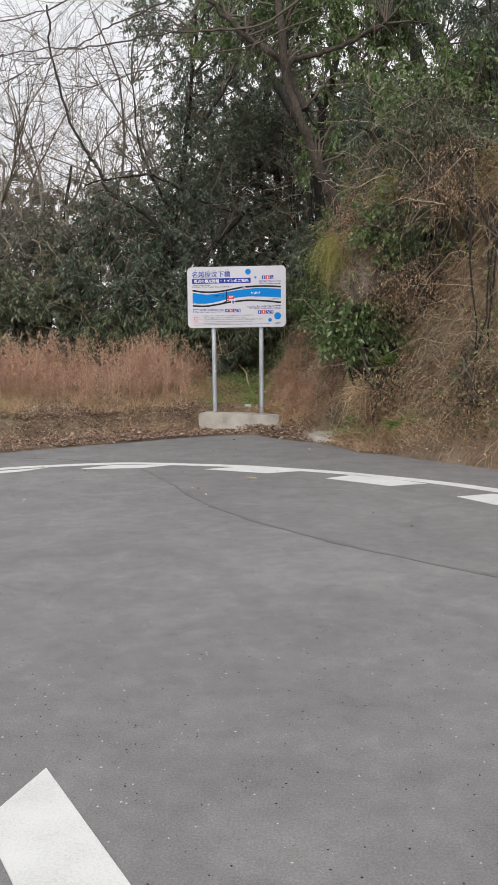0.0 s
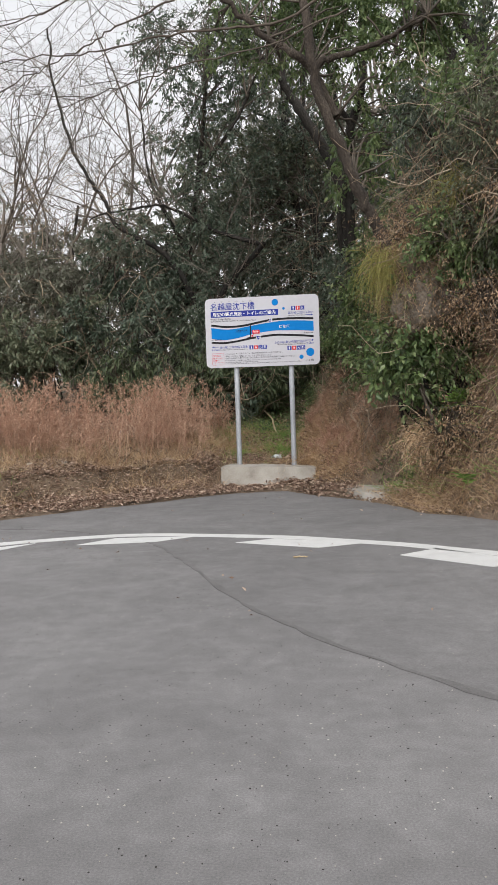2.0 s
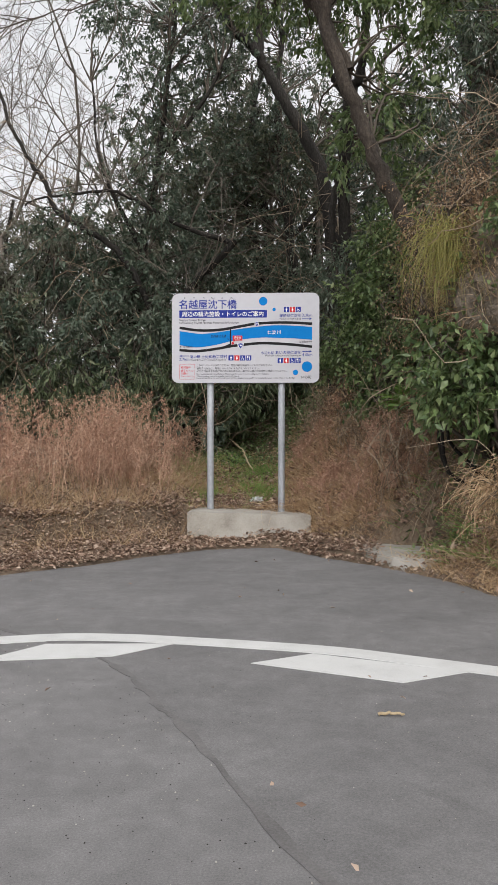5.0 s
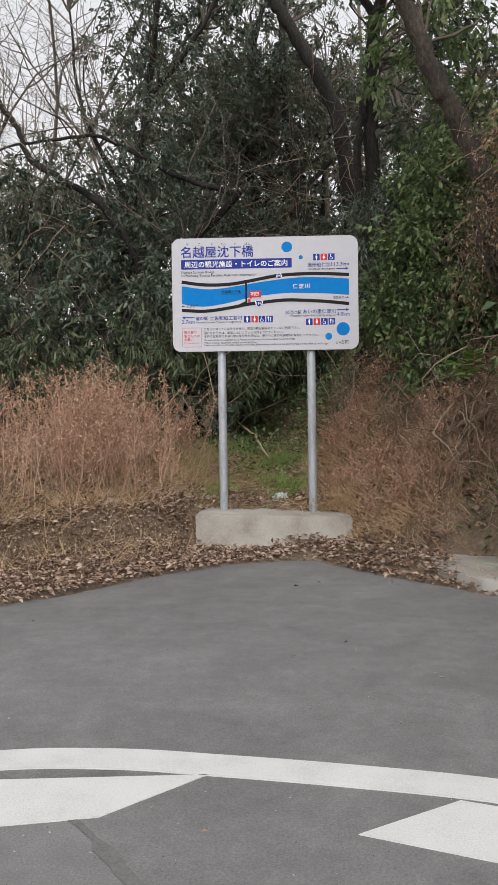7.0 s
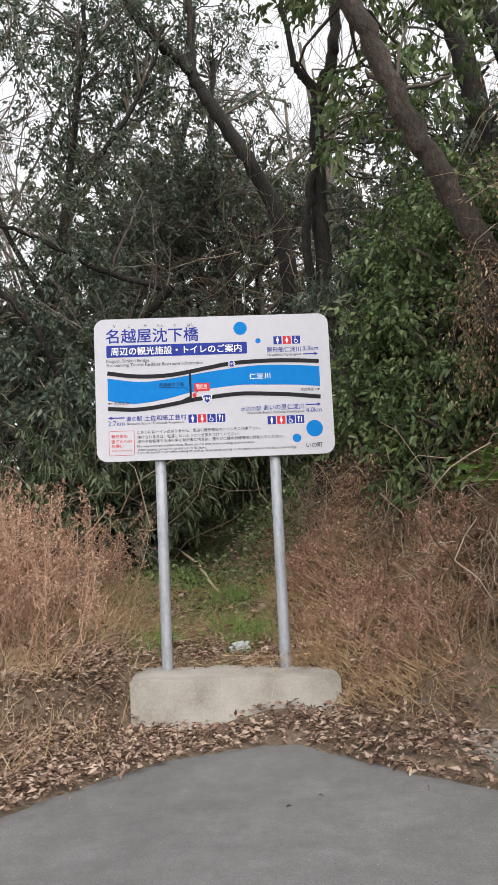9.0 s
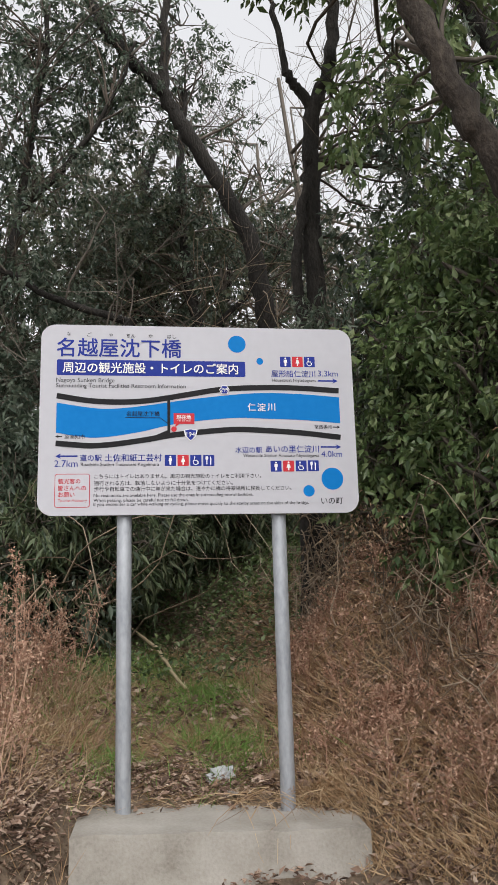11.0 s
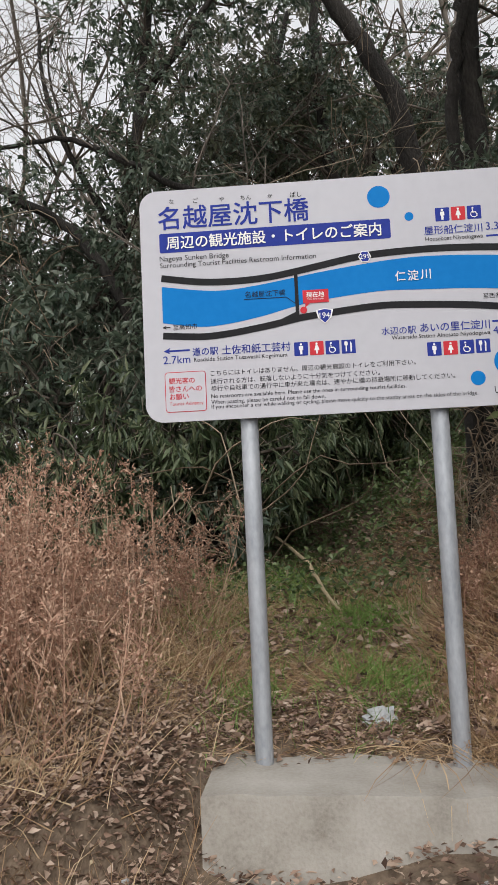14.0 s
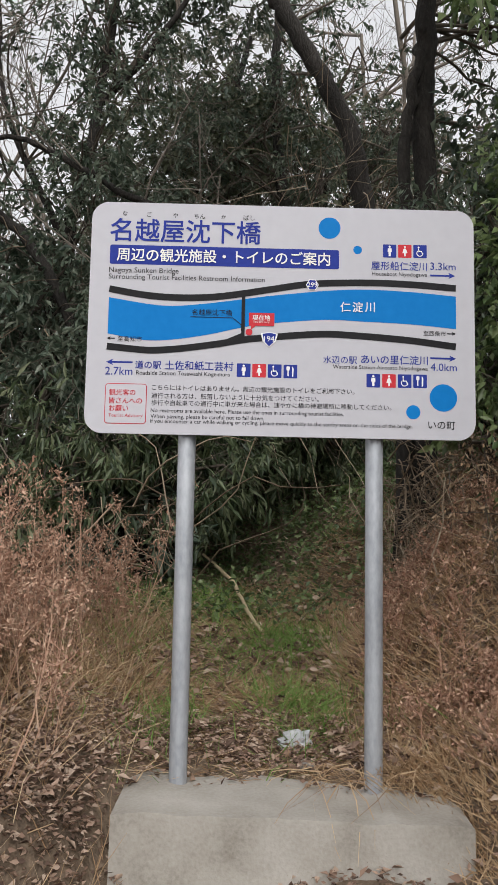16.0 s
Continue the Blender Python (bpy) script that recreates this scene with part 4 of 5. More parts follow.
# bushes on the slope
SLOPE = "glossy green broad-leaved bush growing on the slope"
for k, (x, y, z, w, h, m_, sz) in enumerate(((2.4, 15.4, 2.3, .4, .5, leaf_mid, .1), (2.9, 15.3, 2.9, .5, .5, leaf_mid, .1), (3.3, 15.6, 3.8, .6, .5, leaf_mid, .1), (2.2, 15.9, 3.0, .4, .5, leaf_dark, .11), (3.1, 13.0, 1.7, .2, .3, leaf_mid, .08),
                                              (3.05, 12.0, 1.75, .22, .4, leaf_mid, .085), (2.75, 14.5, 2.0, .3, .3, leaf_mid, .1), (3.9, 11.4, 4.5, .5, .35, leaf_mid, .09), (3.4, 12.4, 4.2, .5, .4, leaf_dark, .1), (4.6, 11.6, 5.2, .7, .6, leaf_dark, .1), (3.4, 13.4, 4.0, .5, .5, leaf_dark, .1), (3.6, 10.9, 2.9, .2, .35, leaf_olive, .08), (3.8, 10.8, 3.7, .3, .3, leaf_olive, .08), (2.5, 15.1, 2.6, .4, .5, leaf_mid, .09), (2.75, 14.8, 1.9, .35, .4, leaf_mid, .09), (2.75, 15.6, 3.2, .35, .4, leaf_mid, .09), (3.1, 15.0, 3.4, .35, .4, leaf_mid, .09), (2.9, 11.6, 1.6, .2, .35, leaf_mid, .1), (3.4, 11.2, 2.7, .25, .25, leaf_mid, .09))):
    shrub((x + .25, y + .2), [((x, y, z), (w, w * .7, h), 8, .3, 620)], m_, sz * .76, 120 + k, SLOPE, "slope_bush", .6, .48 if m_ is leaf_mid else .24, "bushes on the slope", 5)

for k, (x, y, z, w, h) in enumerate(((3.15, 11.4, 2.9, .2, .3), (3.55, 10.8, 2.0, .2, .4), (2.9, 12.5, 3.1, .25, .3), (3.9, 10.4, 3.2, .25, .35), (3.2, 11.3, .75, .2, .2), (4.2, 9.95, 1.0, .2, .4), (2.85, 13.7, 2.5, .25, .3), (2.0, 15.3, 1.5, .3, .3))):
    shrub((x + .2, y + .15), [((x, y, z), (w, w * .8, h), 8, .28, 620)], creeper_brown, .032, 170 + k, "dead brown creeper clinging to the steep slope", "dry_creeper", .8, .35, "dry creepers", 4)


# ---- grass, weeds, litter ----
def stuff(name, arrays, mat_, label, category):
    return tagged(new(name, mesh_from(name, *arrays, mat_)), label, category, kind="stuff")


rg = np.random.default_rng(51)


def sample(n, x0, x1, y0, y1, keep):
    x, y = rg.uniform(x0, x1, n), rg.uniform(y0, y1, n)
    k = keep(x, y) > rg.uniform(0, 1, n)
    return x[k], y[k]


def behind(x, y):
    return y - np.interp(x, EDGE_X, EDGE_Y)


def slope_d(x, y):
    return (x - 1.85) * .808 + (y - 13.3) * .59 + .35


def off_slab(x, y):
    return 1 - np.exp(-((((x - 2.38) / .5) ** 2 + ((y - 12.75) / .75) ** 2) ** 2))


# tall reddish dried weeds on the bank
def weed_patch(n, x0, x1, y0, y1, keep, tall, seed):
    rng = np.random.default_rng(seed)
    x, y = sample(n, x0, x1, y0, y1, keep)
    m = len(x)
    base = on_ground(x, y, -.02)
    h = tall * rng.uniform(.5, 1.2, m) * (1 + .16 * wave(x, y, 2.1, 29))
    lean = np.stack([rng.normal(0, .16, m), rng.normal(-.03, .12, m), np.ones(m)], -1) * h[:, None]
    bend = rng.standard_normal((m, 3)) * .05
    out = [blades_arrays(base, base + lean, bend, np.full(m, .008), rng, 3)]
    k = np.repeat(np.arange(m), 15)
    s = rng.uniform(.3, 1.0, len(k))
    st = base[k] + lean[k] * s[:, None] + bend[k] * (4 * s * (1 - s))[:, None]
    ln = .2 * (1.25 - s) * rng.uniform(.5, 1.4, len(k))
    tip = st + unit(rng.standard_normal((len(k), 3)) * np.array([1, 1, .4]) + np.array([0, 0, .95])) * ln[:, None]
    out.append(blades_arrays(st, tip, rng.standard_normal((len(k), 3)) * .01, np.full(len(k), .005), rng, 1))
    j = np.repeat(np.arange(len(k)), 6)
    t = rng.uniform(.25, 1.05, len(j))
    at = st[j] + (tip - st)[j] * t[:, None] + rng.standard_normal((len(j), 3)) * .008
    ln = rng.uniform(.012, .028, len(j))
    seeds = leaves_arrays(at, rng.standard_normal((len(j), 3)) + np.array([0, 0, .2]), ln, ln * .5, rng)
    return join(out), seeds


for args in ((5000, -5.5, .25, 12.4, 17.2, lambda x, y: smooth(1.1, 1.5, behind(x, y)) * (1 - smooth(3.2, 4.4, behind(x, y))) * (1 - smooth(-.2, .12, x)) * (.25 + .75 * smooth(-.5, .7, wave(x, y, 2.6, 23))), .87, 1), (650, 1.4, 3.2, 13.2, 15.6, lambda x, y: .7 * smooth(.55, .85, slope_d(x, y)) * (1 - smooth(1.8, 2.4, slope_d(x, y))) * off_slab(x, y), .3, 3)):
    stems, seeds = weed_patch(*args)
    stuff("dry_weeds", stems, weed_red, "tall reddish-brown dried weeds on the bank", "weeds")
    stuff("weed_seed_heads", seeds, weed_red, "reddish dried seed heads on the weeds", "weeds")


def grass(name, n, x0, x1, y0, y1, keep, length, up, mat_, label, width=.006, sag=.06, out_of=None, wild=1.0):
    x, y = sample(n, x0, x1, y0, y1, keep)
    m = len(x)
    base = on_ground(x, y, -.01)
    L = length * rg.uniform(.5, 1.4, m)
    d = unit(np.stack([rg.standard_normal(m) * wild, rg.standard_normal(m) * wild, np.full(m, up)], -1) + (np.array(out_of) if out_of else 0)) * L[:, None]
    bend = np.stack([rg.normal(0, .02, m), rg.normal(0, .02, m), rg.uniform(.2, 1, m) * sag], -1)
    stuff(name, blades_arrays(base, base + d, bend, width * rg.uniform(.6, 1.3, m), rg, 1 if length < .2 else 2), mat_, label, "grass")


patch = lambda x, y, f, s: smooth(-.4, .6, wave(x, y, f, s))
grass("dry_grass", 70000, 1.3, 4.2, 12.3, 17.5, lambda x, y: smooth(.35, .75, slope_d(x, y)) * (1 - smooth(2.0, 3.0, slope_d(x, y))) * (.35 + .65 * patch(x, y, 2.5, 11)) * off_slab(x, y), .14, .7, grass_dry, "matted straw-brown dry grass on the lower slope", .007, .06)
grass("dry_grass", 60000, 2.2, 5.2, 9.2, 12.8, lambda x, y: smooth(.0, .12, slope_d(x, y)) * (1 - smooth(1.4, 2.4, slope_d(x, y))) * (.3 + .7 * patch(x, y, 2.5, 12)), .34, -.5, creeper_brown, "dry brown grass hanging from the steep slope", .006, .05, (-.35, -.28, -.2), .38)
grass("dry_grass", 30000, 2.2, 5.2, 8.8, 12.9, lambda x, y: smooth(-.25, -.05, slope_d(x, y)) * smooth(.0, .1, behind(x, y)) * (1 - smooth(.15, .4, slope_d(x, y))) * off_slab(x, y), .2, .5, grass_straw, "orange-brown dry grass at the foot of the slope", .005, .05)
grass("dry_grass", 42000, -5, .25, 10.8, 17, lambda x, y: (.4 * smooth(.3, .6, behind(x, y)) + .6 * smooth(.9, 1.3, behind(x, y))) * (1 - smooth(3.5, 5, behind(x, y))) * (.3 + .7 * patch(x, y, 3, 13)), .26, .9, grass_dry, "pale dry grass among the weeds on the bank", .005, .05)
grass("dry_grass", 60000, -.4, 2.0, 14.4, 18.0, lambda x, y: .35 + .65 * patch(x, y, 3, 14), .14, .3, grass_dry, "short trampled straw on the path behind the sign", .005, .04)
grass("green_grass", 42000, -.3, 1.9, 14.6, 18.4, lambda x, y: (x > -9) * 1.0 * np.exp(-((x - .95) / .22) ** 2 - ((y - 16.1) / .26) ** 2) + np.exp(-((x - 1.0) / .22) ** 2 - ((y - 15.1) / .25) ** 2) + .7 * np.exp(-((x - .35) / .15) ** 2 - ((y - 14.95) / .2) ** 2) + .5 * np.exp(-((x - .2) / .5) ** 2 - ((y - 17.2) / .5) ** 2) + .06 * patch(x, y, 4, 31), .16, .9, grass_green, "fresh green grass tufts on the path behind the sign", .007, .05)
grass("green_grass", 16000, -4, 4.4, 10.5, 17, lambda x, y: (behind(x, y) > .9) * smooth(.5, 1.1, wave(x, y, 2.2, 15)) * .8 * off_slab(x, y) * smooth(.0, .3, 13.6 - y + 4 * (x < 2)), .22, 1.0, grass_green, "green grass tufts between the dry weeds", .006, .05)


grass("dry_grass", 64000, 1.2, 3.2, 13.6, 17.0, lambda x, y: smooth(.45, .7, slope_d(x, y)) * (1 - smooth(2.2, 3.0, slope_d(x, y))) * off_slab(x, y), .11, .9, grass_straw, "short dry stubble on the slope beside the sign", .008, .05)
grass("dry_grass", 5000, 2.4, 4.8, 9.2, 13.4, lambda x, y: smooth(.05, .2, slope_d(x, y)) * (1 - smooth(1.2, 1.8, slope_d(x, y))) * off_slab(x, y), .3, .4, grass_green, "sparse green grass on the steep slope", .006, .06, (-.4, -.3, 0))


grass("dry_grass", 16000, -4.5, .2, 11, 15.2, lambda x, y: smooth(.86, .98, behind(x, y)) * (1 - smooth(1.1, 1.3, behind(x, y))) * (.25 + .75 * patch(x, y, 3.5, 37)), .17, -.2, creeper_brown, "dead stems and roots hanging over the broken edge of the bank", .005, .04, (-.1, -.6, -.15), .4)


def tuft(at, n, length, aim, mat_, label, seed):
    """A hanging tuft of long grass on the slope."""
    rng = np.random.default_rng(seed)
    base = np.asarray(at) + rng.standard_normal((n, 3)) * np.array([.1, .1, .09])
    d = unit(np.asarray(aim) + rng.standard_normal((n, 3)) * .28) * (length * rng.uniform(.5, 1.3, n))[:, None]
    bend = np.stack([rng.normal(-.04, .02, n), rng.normal(-.04, .02, n), rng.uniform(.05, .16, n)], -1)
    tagged(new("grass_tuft", mesh_from("grass_tuft", *blades_arrays(base, base + d, bend, .006 * rng.uniform(.6, 1.3, n), rng, 3), mat_)), label, "grass", "hanging grass tufts")


def outcrop(at, radii, seed):
    """A rough bulge of rock and root-bound earth standing out of the slope."""
    bm = bmesh.new()
    bmesh.ops.create_icosphere(bm, subdivisions=4, radius=1)
    for v in bm.verts:
        k = 1 + .3 * noise.noise(v.co * 1.6 + Vector((seed, 0, 0))) + .14 * noise.noise(v.co * 5 + Vector((0, seed, 0)))
        v.co = Vector((v.co.x * radii[0], v.co.y * radii[1], v.co.z * radii[2])) * k
    me = bm_mesh("rock", bm, rock_brown)
    root = empty("rock_outcrop", at, "rough brown rock bulging from the slope under dead creepers", "rock")
    part("rock", me, root)
    co = np.empty(len(me.vertices) * 3)
    me.vertices.foreach_get("co", co)
    co = co.reshape(-1, 3)
    rng = np.random.default_rng(seed)
    top = co[(co[:, 2] > -.1 * radii[2]) | (rng.uniform(0, 1, len(co)) < .3)]
    p = top[rng.integers(0, len(top), 5200)] + rng.standard_normal((5200, 3)) * .03
    d = unit(unit(p) * .5 + rng.standard_normal((5200, 3)) * .6 + np.array([0, 0, -.45])) * rng.uniform(.06, .24, 5200)[:, None]
    tagged(part("creeper", mesh_from("creeper", *blades_arrays(p, p + d, rng.standard_normal((5200, 3)) * .015, .005 * rng.uniform(.6, 1.4, 5200), rng, 2), creeper_brown), root, "dead brown creeper"), kind="stuff")
    p = top[rng.integers(0, len(top), 900)] * 1.05 + rng.standard_normal((900, 3)) * .03
    L = .05 * rng.uniform(.6, 1.4, 900)
    tagged(part("ivy", mesh_from("ivy", *leaves_arrays(p, rng.standard_normal((900, 3)) + np.array([0, 0, -.3]), L, L * .6, rng), leaf_mid), root, "scattered green ivy leaves"), kind="stuff")


outcrop((2.95, 11.55, 2.3), (.42, .45, .52), 3)
tuft((2.6, 11.4, 2.62), 420, .5, (-.25, -.2, -.8), grass_olive, "yellow-green grass tuft hanging from the slope", 1)
tuft((4.2, 10.85, 3.2), 420, .6, (-.35, -.3, -.7), grass_olive, "yellow-green grass tuft hanging from the slope", 2)
tuft((3.4, 11.3, 3.3), 300, .45, (-.35, -.3, -.5), grass_olive, "yellow-green grass tuft hanging from the slope", 3)
tuft((3.0, 11.5, .75), 300, .4, (-.35, -.3, -.5), grass_straw, "straw-coloured grass tuft at the foot of the slope", 4)


# dry stems fallen across the footing
rf = np.random.default_rng(91)
base = np.stack([rf.uniform(.95, 1.6, 130), rf.uniform(14.3, 14.6, 130), rf.uniform(.33, .4, 130)], -1)
tip = base + np.stack([rf.normal(-.02, .14, 130), rf.uniform(-.45, -.05, 130), rf.uniform(-.06, .03, 130)], -1)
tip[:, 2] = np.where(tip[:, 1] < 13.98, tip[:, 2] - rf.uniform(0, .22, 130), np.maximum(tip[:, 2], .325))
stuff("dry_stems", blades_arrays(base, tip, np.stack([rf.normal(0, .03, 130), np.zeros(130), rf.uniform(.0, .05, 130)], -1), .005 * rf.uniform(.6, 1.4, 130), rf, 3), grass_dry, "dry straw-coloured stems fallen across the concrete footing", "grass")


def litter(n, x0, x1, y0, y1, keep, size=.06, label="brown fallen leaves littering the verge"):
    x, y = sample(n, x0, x1, y0, y1, keep)
    m = len(x)
    open_ = ~((x > .15) & (x < 1.62) & (y > 13.72) & (y < 14.5) & (rg.uniform(0, 1, m) < .8))
    x, y = x[open_], y[open_]
    m = len(x)
    at = on_ground(x, y, .026) + np.stack([np.zeros(m), np.zeros(m), rg.uniform(0, .03, m)], -1)
    at[:, 2] = np.maximum(at[:, 2], .008)
    L = size * rg.uniform(.5, 1.4, m)
    way = np.stack([rg.standard_normal(m), rg.standard_normal(m), rg.normal(.12, .22, m)], -1)
    stuff("fallen_leaves", leaves_arrays(at, way, L, L * rg.uniform(.35, .6, m), rg, .3), leaf_fallen, label, "leaves")


litter(66000, -5, 2.2, 9.5, 14.2, lambda x, y: smooth(-.1, -.01, behind(x, y)) * (1 - .35 * smooth(.8, 1.0, behind(x, y))) * (1 - smooth(1.3, 1.9, behind(x, y))), .042)
litter(26000, 1.2, 5, 8.5, 13.6, lambda x, y: smooth(-.1, .0, behind(x, y)) * (1 - smooth(.35, .8, behind(x, y))) * off_slab(x, y), .036)
litter(20000, -4, 3.2, 13.9, 18.5, lambda x, y: .3 + .7 * patch(x, y, 3, 16), .06, "brown fallen leaves among grass behind the sign")
litter(9000, 1.2, 3.4, 13.6, 17, lambda x, y: smooth(.4, .65, slope_d(x, y)) * off_slab(x, y), .05, "small dead leaves on the slope beside the sign")
litter(80000, -3.2, 1.4, 11.4, 15, lambda x, y: smooth(.0, .3, behind(x, y)) * (1 - smooth(1.8, 2.6, behind(x, y))), .03, "small broken leaf litter on the bank")
litter(40000, -3.5, .3, 11.5, 14.8, lambda x, y: smooth(.84, .94, behind(x, y)) * (1 - smooth(1.12, 1.3, behind(x, y))), .035, "leaf litter caught on the broken edge of the bank")
litter(60, -1.5, 3.5, 6, 13, lambda x, y: (behind(x, y) < -.05) * np.ones_like(x), .03, "a few small leaves lying on the asphalt")
litter(20000, 2.4, 5, 9.4, 15, lambda x, y: smooth(.1, .3, slope_d(x, y)) * (1 - smooth(2, 3, slope_d(x, y))) * off_slab(x, y), .07, "dead leaves caught on the steep slope")


def ivy(n, x0, x1, y0, y1, keep, size, mat_, label):
    x, y = sample(n, x0, x1, y0, y1, keep)
    m = len(x)
    at = on_ground(x, y, .03) + rg.standard_normal((m, 3)) * .09
    L = size * rg.uniform(.5, 1.4, m)
    way = np.stack([rg.normal(-.5, .7, m), rg.normal(-.4, .7, m), rg.normal(-.2, .5, m)], -1)
    stuff("ivy", leaves_arrays(at, way, L, L * rg.uniform(.4, .7, m), rg, .2), mat_, label, "ivy")


ivy(24000, 2.3, 4.6, 9.4, 15, lambda x, y: smooth(.1, .3, slope_d(x, y)) * (1 - smooth(2.2, 3, slope_d(x, y))) * smooth(-.3, .5, wave(x, y, 1.9, 18)) * off_slab(x, y), .06, leaf_mid, "green ivy creeping over the steep slope")
ivy(26000, -.6, 2.4, 16.3, 20, lambda x, y: smooth(16.3, 17.2, y) * (.4 + .6 * patch(x, y, 2, 19)), .055, leaf_mid, "dark ivy carpeting the floor of the hollow")


# tangled dry vines
def vines(n, boxes, label, seed, r=.004, length=1.3):
    rng = np.random.default_rng(seed)
    out = []
    for c, h in boxes:
        p = np.asarray(c) + rng.uniform(-1, 1, (n, 3)) * np.asarray(h)
        p[:, 2] = np.maximum(p[:, 2], height(p[:, 0], p[:, 1]) + .05)
        d = unit(rng.standard_normal((n, 3)))
        rows = [p]
        for _ in range(6):
            d = unit(d + rng.standard_normal((n, 3)) * .35 + np.array([0, 0, -.14]))
            p = p + d * (length / 6 * rng.uniform(.7, 1.2, n))[:, None]
            p[:, 2] = np.maximum(p[:, 2], height(p[:, 0], p[:, 1]) + .03)
            rows.append(p)
        for arr in np.stack(rows, 1):
            if ((arr[:, 1] < 16.3) & (arr[:, 0] < 1.45) & (arr[:, 0] > -.3)).any() or ((arr[:, 1] < 14.75) & (arr[:, 0] < 1.85) & (arr[:, 0] > -.3)).any():
                continue
            out.append(tube_arrays(arr, np.linspace(r, r * .5, 7) * rng.uniform(.6, 1.8), 3))
    stuff("dry_vines", join(out), vine_brown, label, "vines")


vines(150, [((2.1, 14.6, 1.0), (.4, .6, .3)), ((1.8, 15.7, 1.3), (.45, .5, .5)), ((1.75, 15.9, 1.4), (.35, .4, .4)), ((2.6, 13.2, 1.2), (.4, .5, .5))], "tangle of dry brown vines on the slope", 71, .0035, 1.0)
vines(150, [((3.1, 11.7, 2.2), (.4, .8, 1.4)), ((3.5, 11.2, 3.6), (.6, .9, .7)), ((3.2, 12.6, 3.4), (.5, .7, .7)), ((4.1, 10.2, 2.0), (.5, .7, 1.4))], "dry brown vines hanging on the steep slope", 72, .003, .9)
vines(70, [((1.6, 19.2, 3.4), (1.0, .6, 1.3)), ((1.9, 19.8, 5.6), (.9, .8, 1.2)), ((.4, 19.0, 2.8), (1.2, .5, .8))], "dry vines strung between the dark trunks", 73, .0045, 1.6)
vines(90, [((-3.4, 18.0, 2.6), (2.2, .6, 1.3)), ((-.6, 17.6, 1.2), (.9, .6, .4)), ((-4, 19, 5), (2, .6, 1.2))], "bare twigs tangled among the shrubs", 74, .006, 1.4)


vines(60, [((1.9, 14.9, .9), (.4, .6, .4)), ((2.1, 14.2, .7), (.4, .5, .4))], "loose pale stalks lying over the dry grass", 75, .003, .7)
vines(200, [((-1.0, 13.6, .25), (1.0, .7, .2)), ((-2.6, 12.6, .25), (1.0, .8, .2))], "broken dry stems lying on the bank", 76, .0035, .5)
vines(260, [((2.1, 14.8, 1.2), (.5, .6, .5)), ((1.9, 15.8, 1.3), (.4, .6, .5))], "curled dry stems matted on the slope", 77, .003, .6)


# ---- ferns and hanging tufts ----
def fern(at, aim, size, seed):
    rng = np.random.default_rng(seed)
    root = empty("fern", at, "bright green fern growing out of the slope", "fern", "ferns")
    inv = Matrix.Translation(at).inverted()
    for _ in range(5):
        d = unit(np.asarray(aim) + rng.standard_normal(3) * .45)
        s = np.linspace(.1, 1, 16)
        mid = np.asarray(at) + d * s[:, None] * size + np.array([0, 0, -.5]) * (s ** 2)[:, None] * size * .6
        sd = unit(np.cross(d, [0, 0, 1.0]))
        at2 = np.repeat(mid, 2, 0)
        way = np.tile(np.stack([sd, -sd]), (16, 1)) + d * .5
        L = np.repeat(size * .3 * np.sin(np.pi * (s * .8 + .18)), 2)
        ob = part("frond", mesh_from("frond", *leaves_arrays(at2, way, L, L * .3, rng, .05), leaf_fern), root)
        ob.matrix_parent_inverse = inv
        tagged(ob, kind="stuff")


for k, (at, sz) in enumerate((((2.95, 11.75, 2.3), .4), ((3.1, 11.3, 2.5), .3), ((3.3, 11.2, 1.1), .3), ((2.5, 13.6, 1.5), .35), ((3.3, 10.75, .35), .25))):
    fern(at, (-.7, -.6, .5), sz, 90 + k)

# ---- small things ----
def stick(pts, r0, r1, label, seed):
    rng = np.random.default_rng(seed)
    tagged(new("stick", mesh_from("stick", *limb(pts, r0, r1, rng, 6, 6, .004), straw_pale, True)), label, "stick")


hz = lambda x, y, l: (x, y, float(height(x, y)) + l)
stick([hz(.79, 16.1, .07), hz(.72, 16.4, .12), hz(.62, 16.9, .16), hz(.56, 17.3, .19), hz(.42, 17.8, .22), hz(.26, 18.3, .26)], .013, .016, "pale curved dead branch lying on the path", 1)
stick([hz(-.52, 13.95, .03), hz(-.36, 13.93, .04), hz(-.1, 13.68, .02)], .018, .012, "pale broken branch lying among fallen leaves", 2)
stick([hz(-1.0, 13.2, .03), hz(-.8, 13.15, .03), hz(-.62, 13.0, .02)], .012, .008, "short pale stick on the leaf litter", 3)
stick([hz(1.95, 15.0, .12), hz(1.8, 15.1, .25), hz(1.62, 15.3, .42)], .006, .004, "thin straw-coloured stalk leaning on the slope", 4)
stick([hz(2.05, 14.9, .12), hz(1.92, 15.1, .3), hz(1.68, 15.4, .5)], .006, .004, "thin straw-coloured stalk leaning on the slope", 5)
stick([(1.8, 8.45, .012), (1.85, 8.452, .014), (1.9, 8.45, .012)], .007, .005, "small dark twig lying on the asphalt", 6)


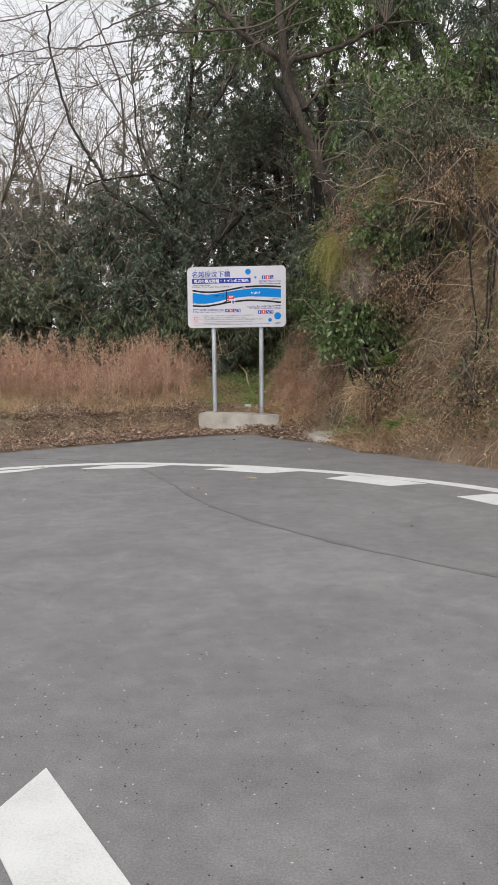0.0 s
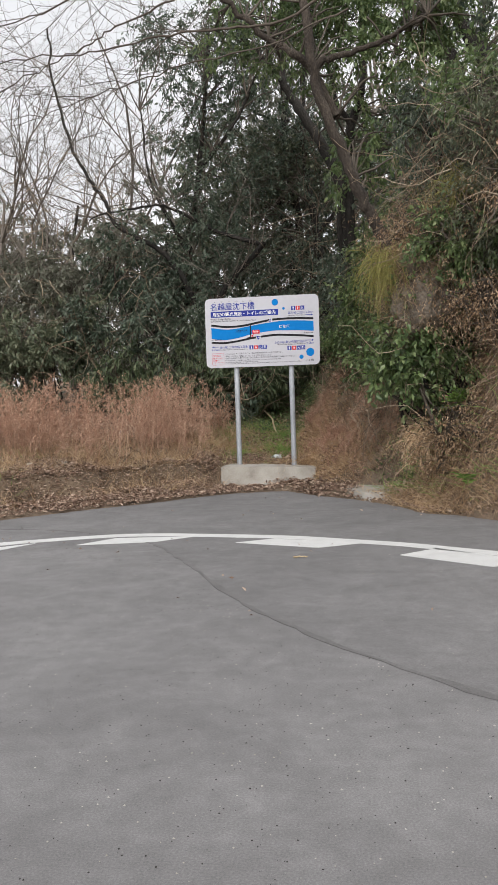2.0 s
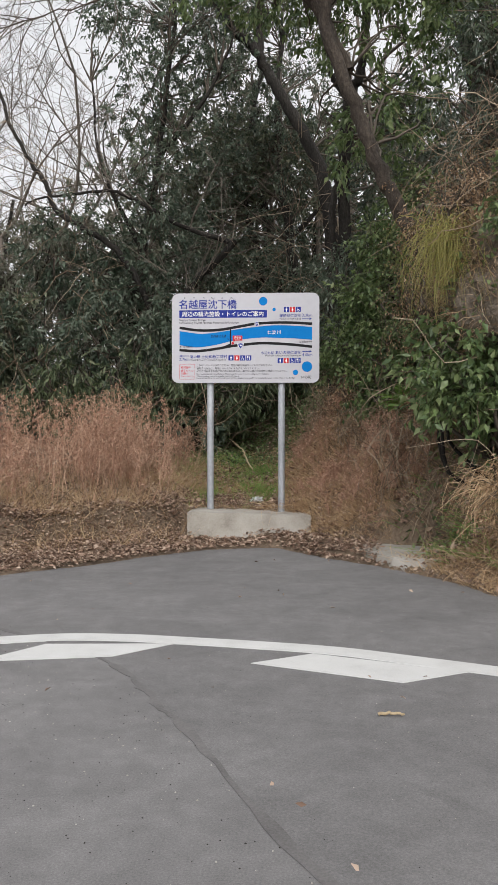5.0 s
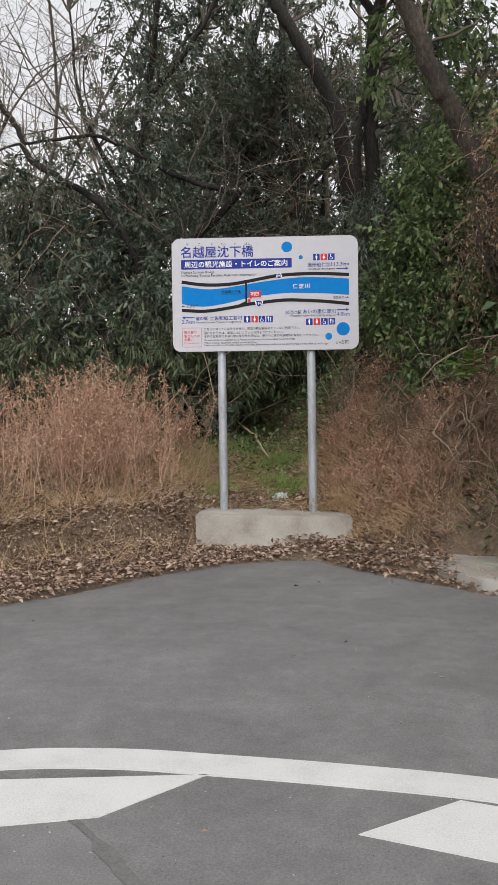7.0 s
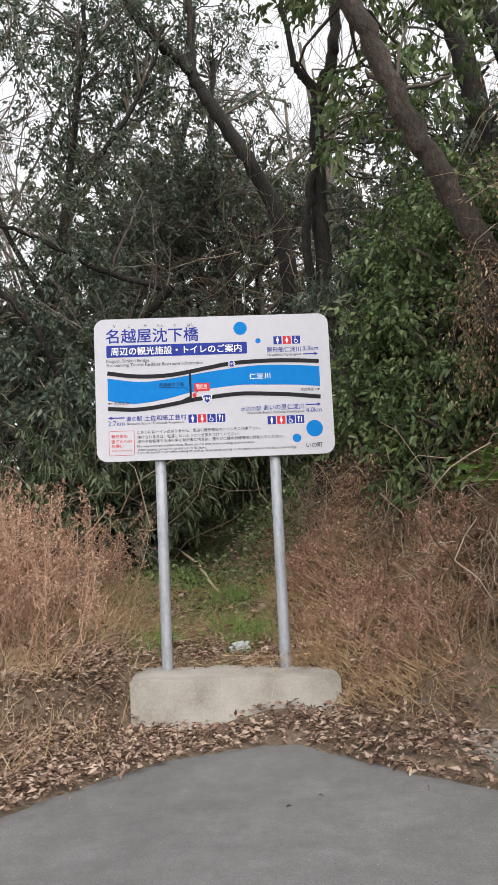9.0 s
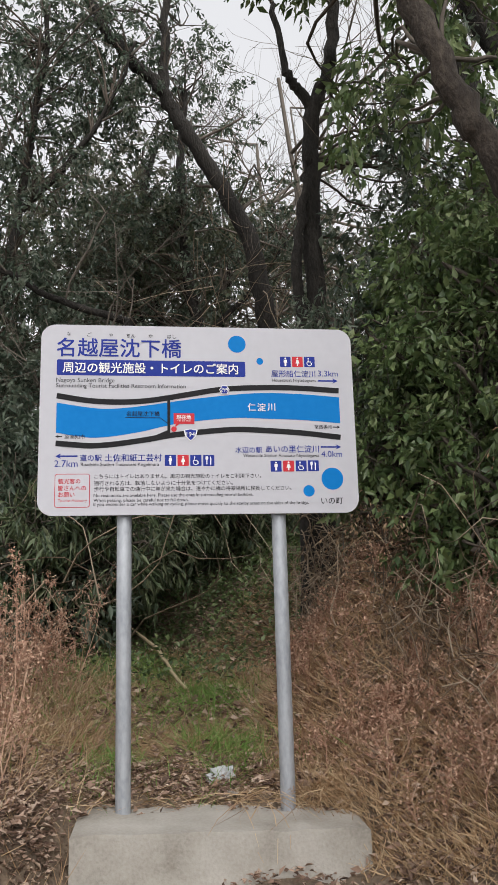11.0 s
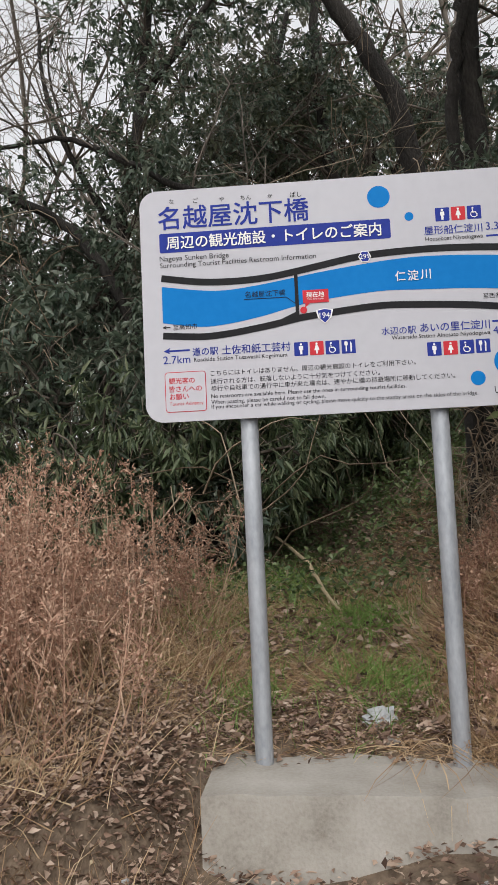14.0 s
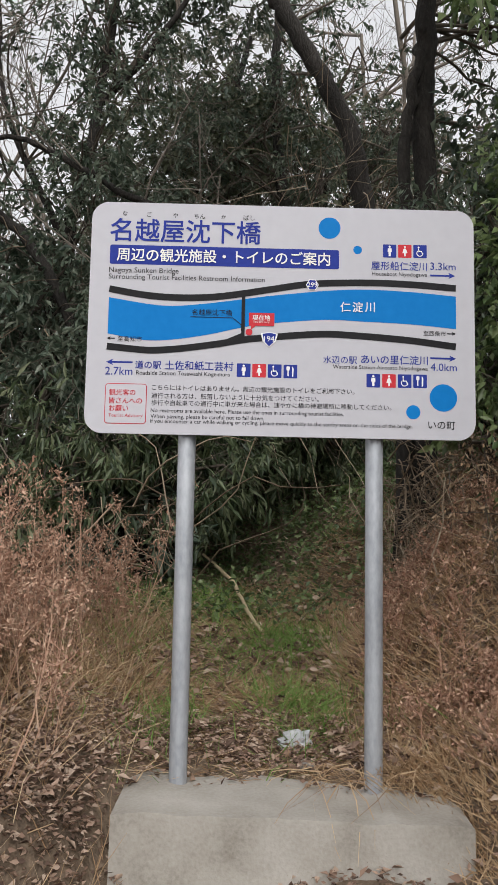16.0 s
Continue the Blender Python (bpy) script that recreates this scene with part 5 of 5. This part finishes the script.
def crumpled(at, size, seed, label):
    bm = bmesh.new()
    bmesh.ops.create_icosphere(bm, subdivisions=3, radius=1)
    rng = np.random.RandomState(seed)
    for v in bm.verts:
        k = .55 + .45 * abs(noise.noise(v.co * 2.3 + Vector((seed, 0, 0)))) + rng.uniform(-.12, .12)
        v.co = Vector((v.co.x * size * k, v.co.y * size * k * .8, max(v.co.z * size * .75 * k, -size * .25)))
    ob = new("crumpled_bag", bm_mesh("crumpled_bag", bm, plastic_clear))
    ob.location = hz(at[0], at[1], size * .3)
    tagged(ob, label, "litter")


crumpled((.93, 14.78), .115, 3, "crumpled clear plastic bag lying on the grass")
crumpled((.0, 13.68), .06, 5, "crumpled clear plastic wrapper among fallen leaves")
crumpled((1.2, 13.78), .035, 7, "scrap of clear plastic at the footing's edge")


def stone(at, size, seed):
    bm = bmesh.new()
    bmesh.ops.create_icosphere(bm, subdivisions=2, radius=size)
    for v in bm.verts:
        v.co *= .8 + .5 * noise.noise(v.co * (2 / size) * .4 + Vector((seed, 1, 2)))
        v.co.z *= .6
    ob = new("stone", bm_mesh("stone", bm, concrete))
    ob.location = hz(at[0], at[1], size * .25)
    tagged(ob, "pale stone half sunk in the bank", "stone", "stones in the bank")


for k, (x, y, s) in enumerate(((-1.35, 12.7, .06), (-1.55, 12.5, .07), (-1.9, 12.3, .06), (-1.1, 12.95, .05), (-2.3, 12.0, .07), (.98, 14.62, .05))):
    stone((x, y), s, k)


def chips(n, mat_, label, seed, size):
    rng = np.random.default_rng(seed)
    x, y = rng.uniform(-.5, 4.5, n), rng.uniform(1.2, 13, n) 
    k = (behind(x, y) < -.1)
    c = np.stack([x[k], y[k], np.full(k.sum(), .001)], -1)
    s = size * rng.uniform(.5, 1.5, len(c))[:, None]
    ring = [np.array([math.cos(a), math.sin(a), 0.0]) for a in (0, 1.6, 3.1, 4.7)]
    V = np.stack([c + s * r_ * rng.uniform(.6, 1.2, (len(c), 1)) for r_ in ring] + [c + s * np.array([0, 0, .7])], 1).reshape(-1, 3)
    b5 = np.arange(len(c))[:, None] * 5
    F = np.concatenate([b5 + np.array([[i, (i + 1) % 4, 4]]) for i in range(4)], 0)
    stuff("road_chips", (V, F), mat_, label, "gravel")


chips(3600, concrete, "pale stone chips scattered on the asphalt", 5, .0034)
chips(8000, bark_dark, "small dark grit on the asphalt", 6, .0027)
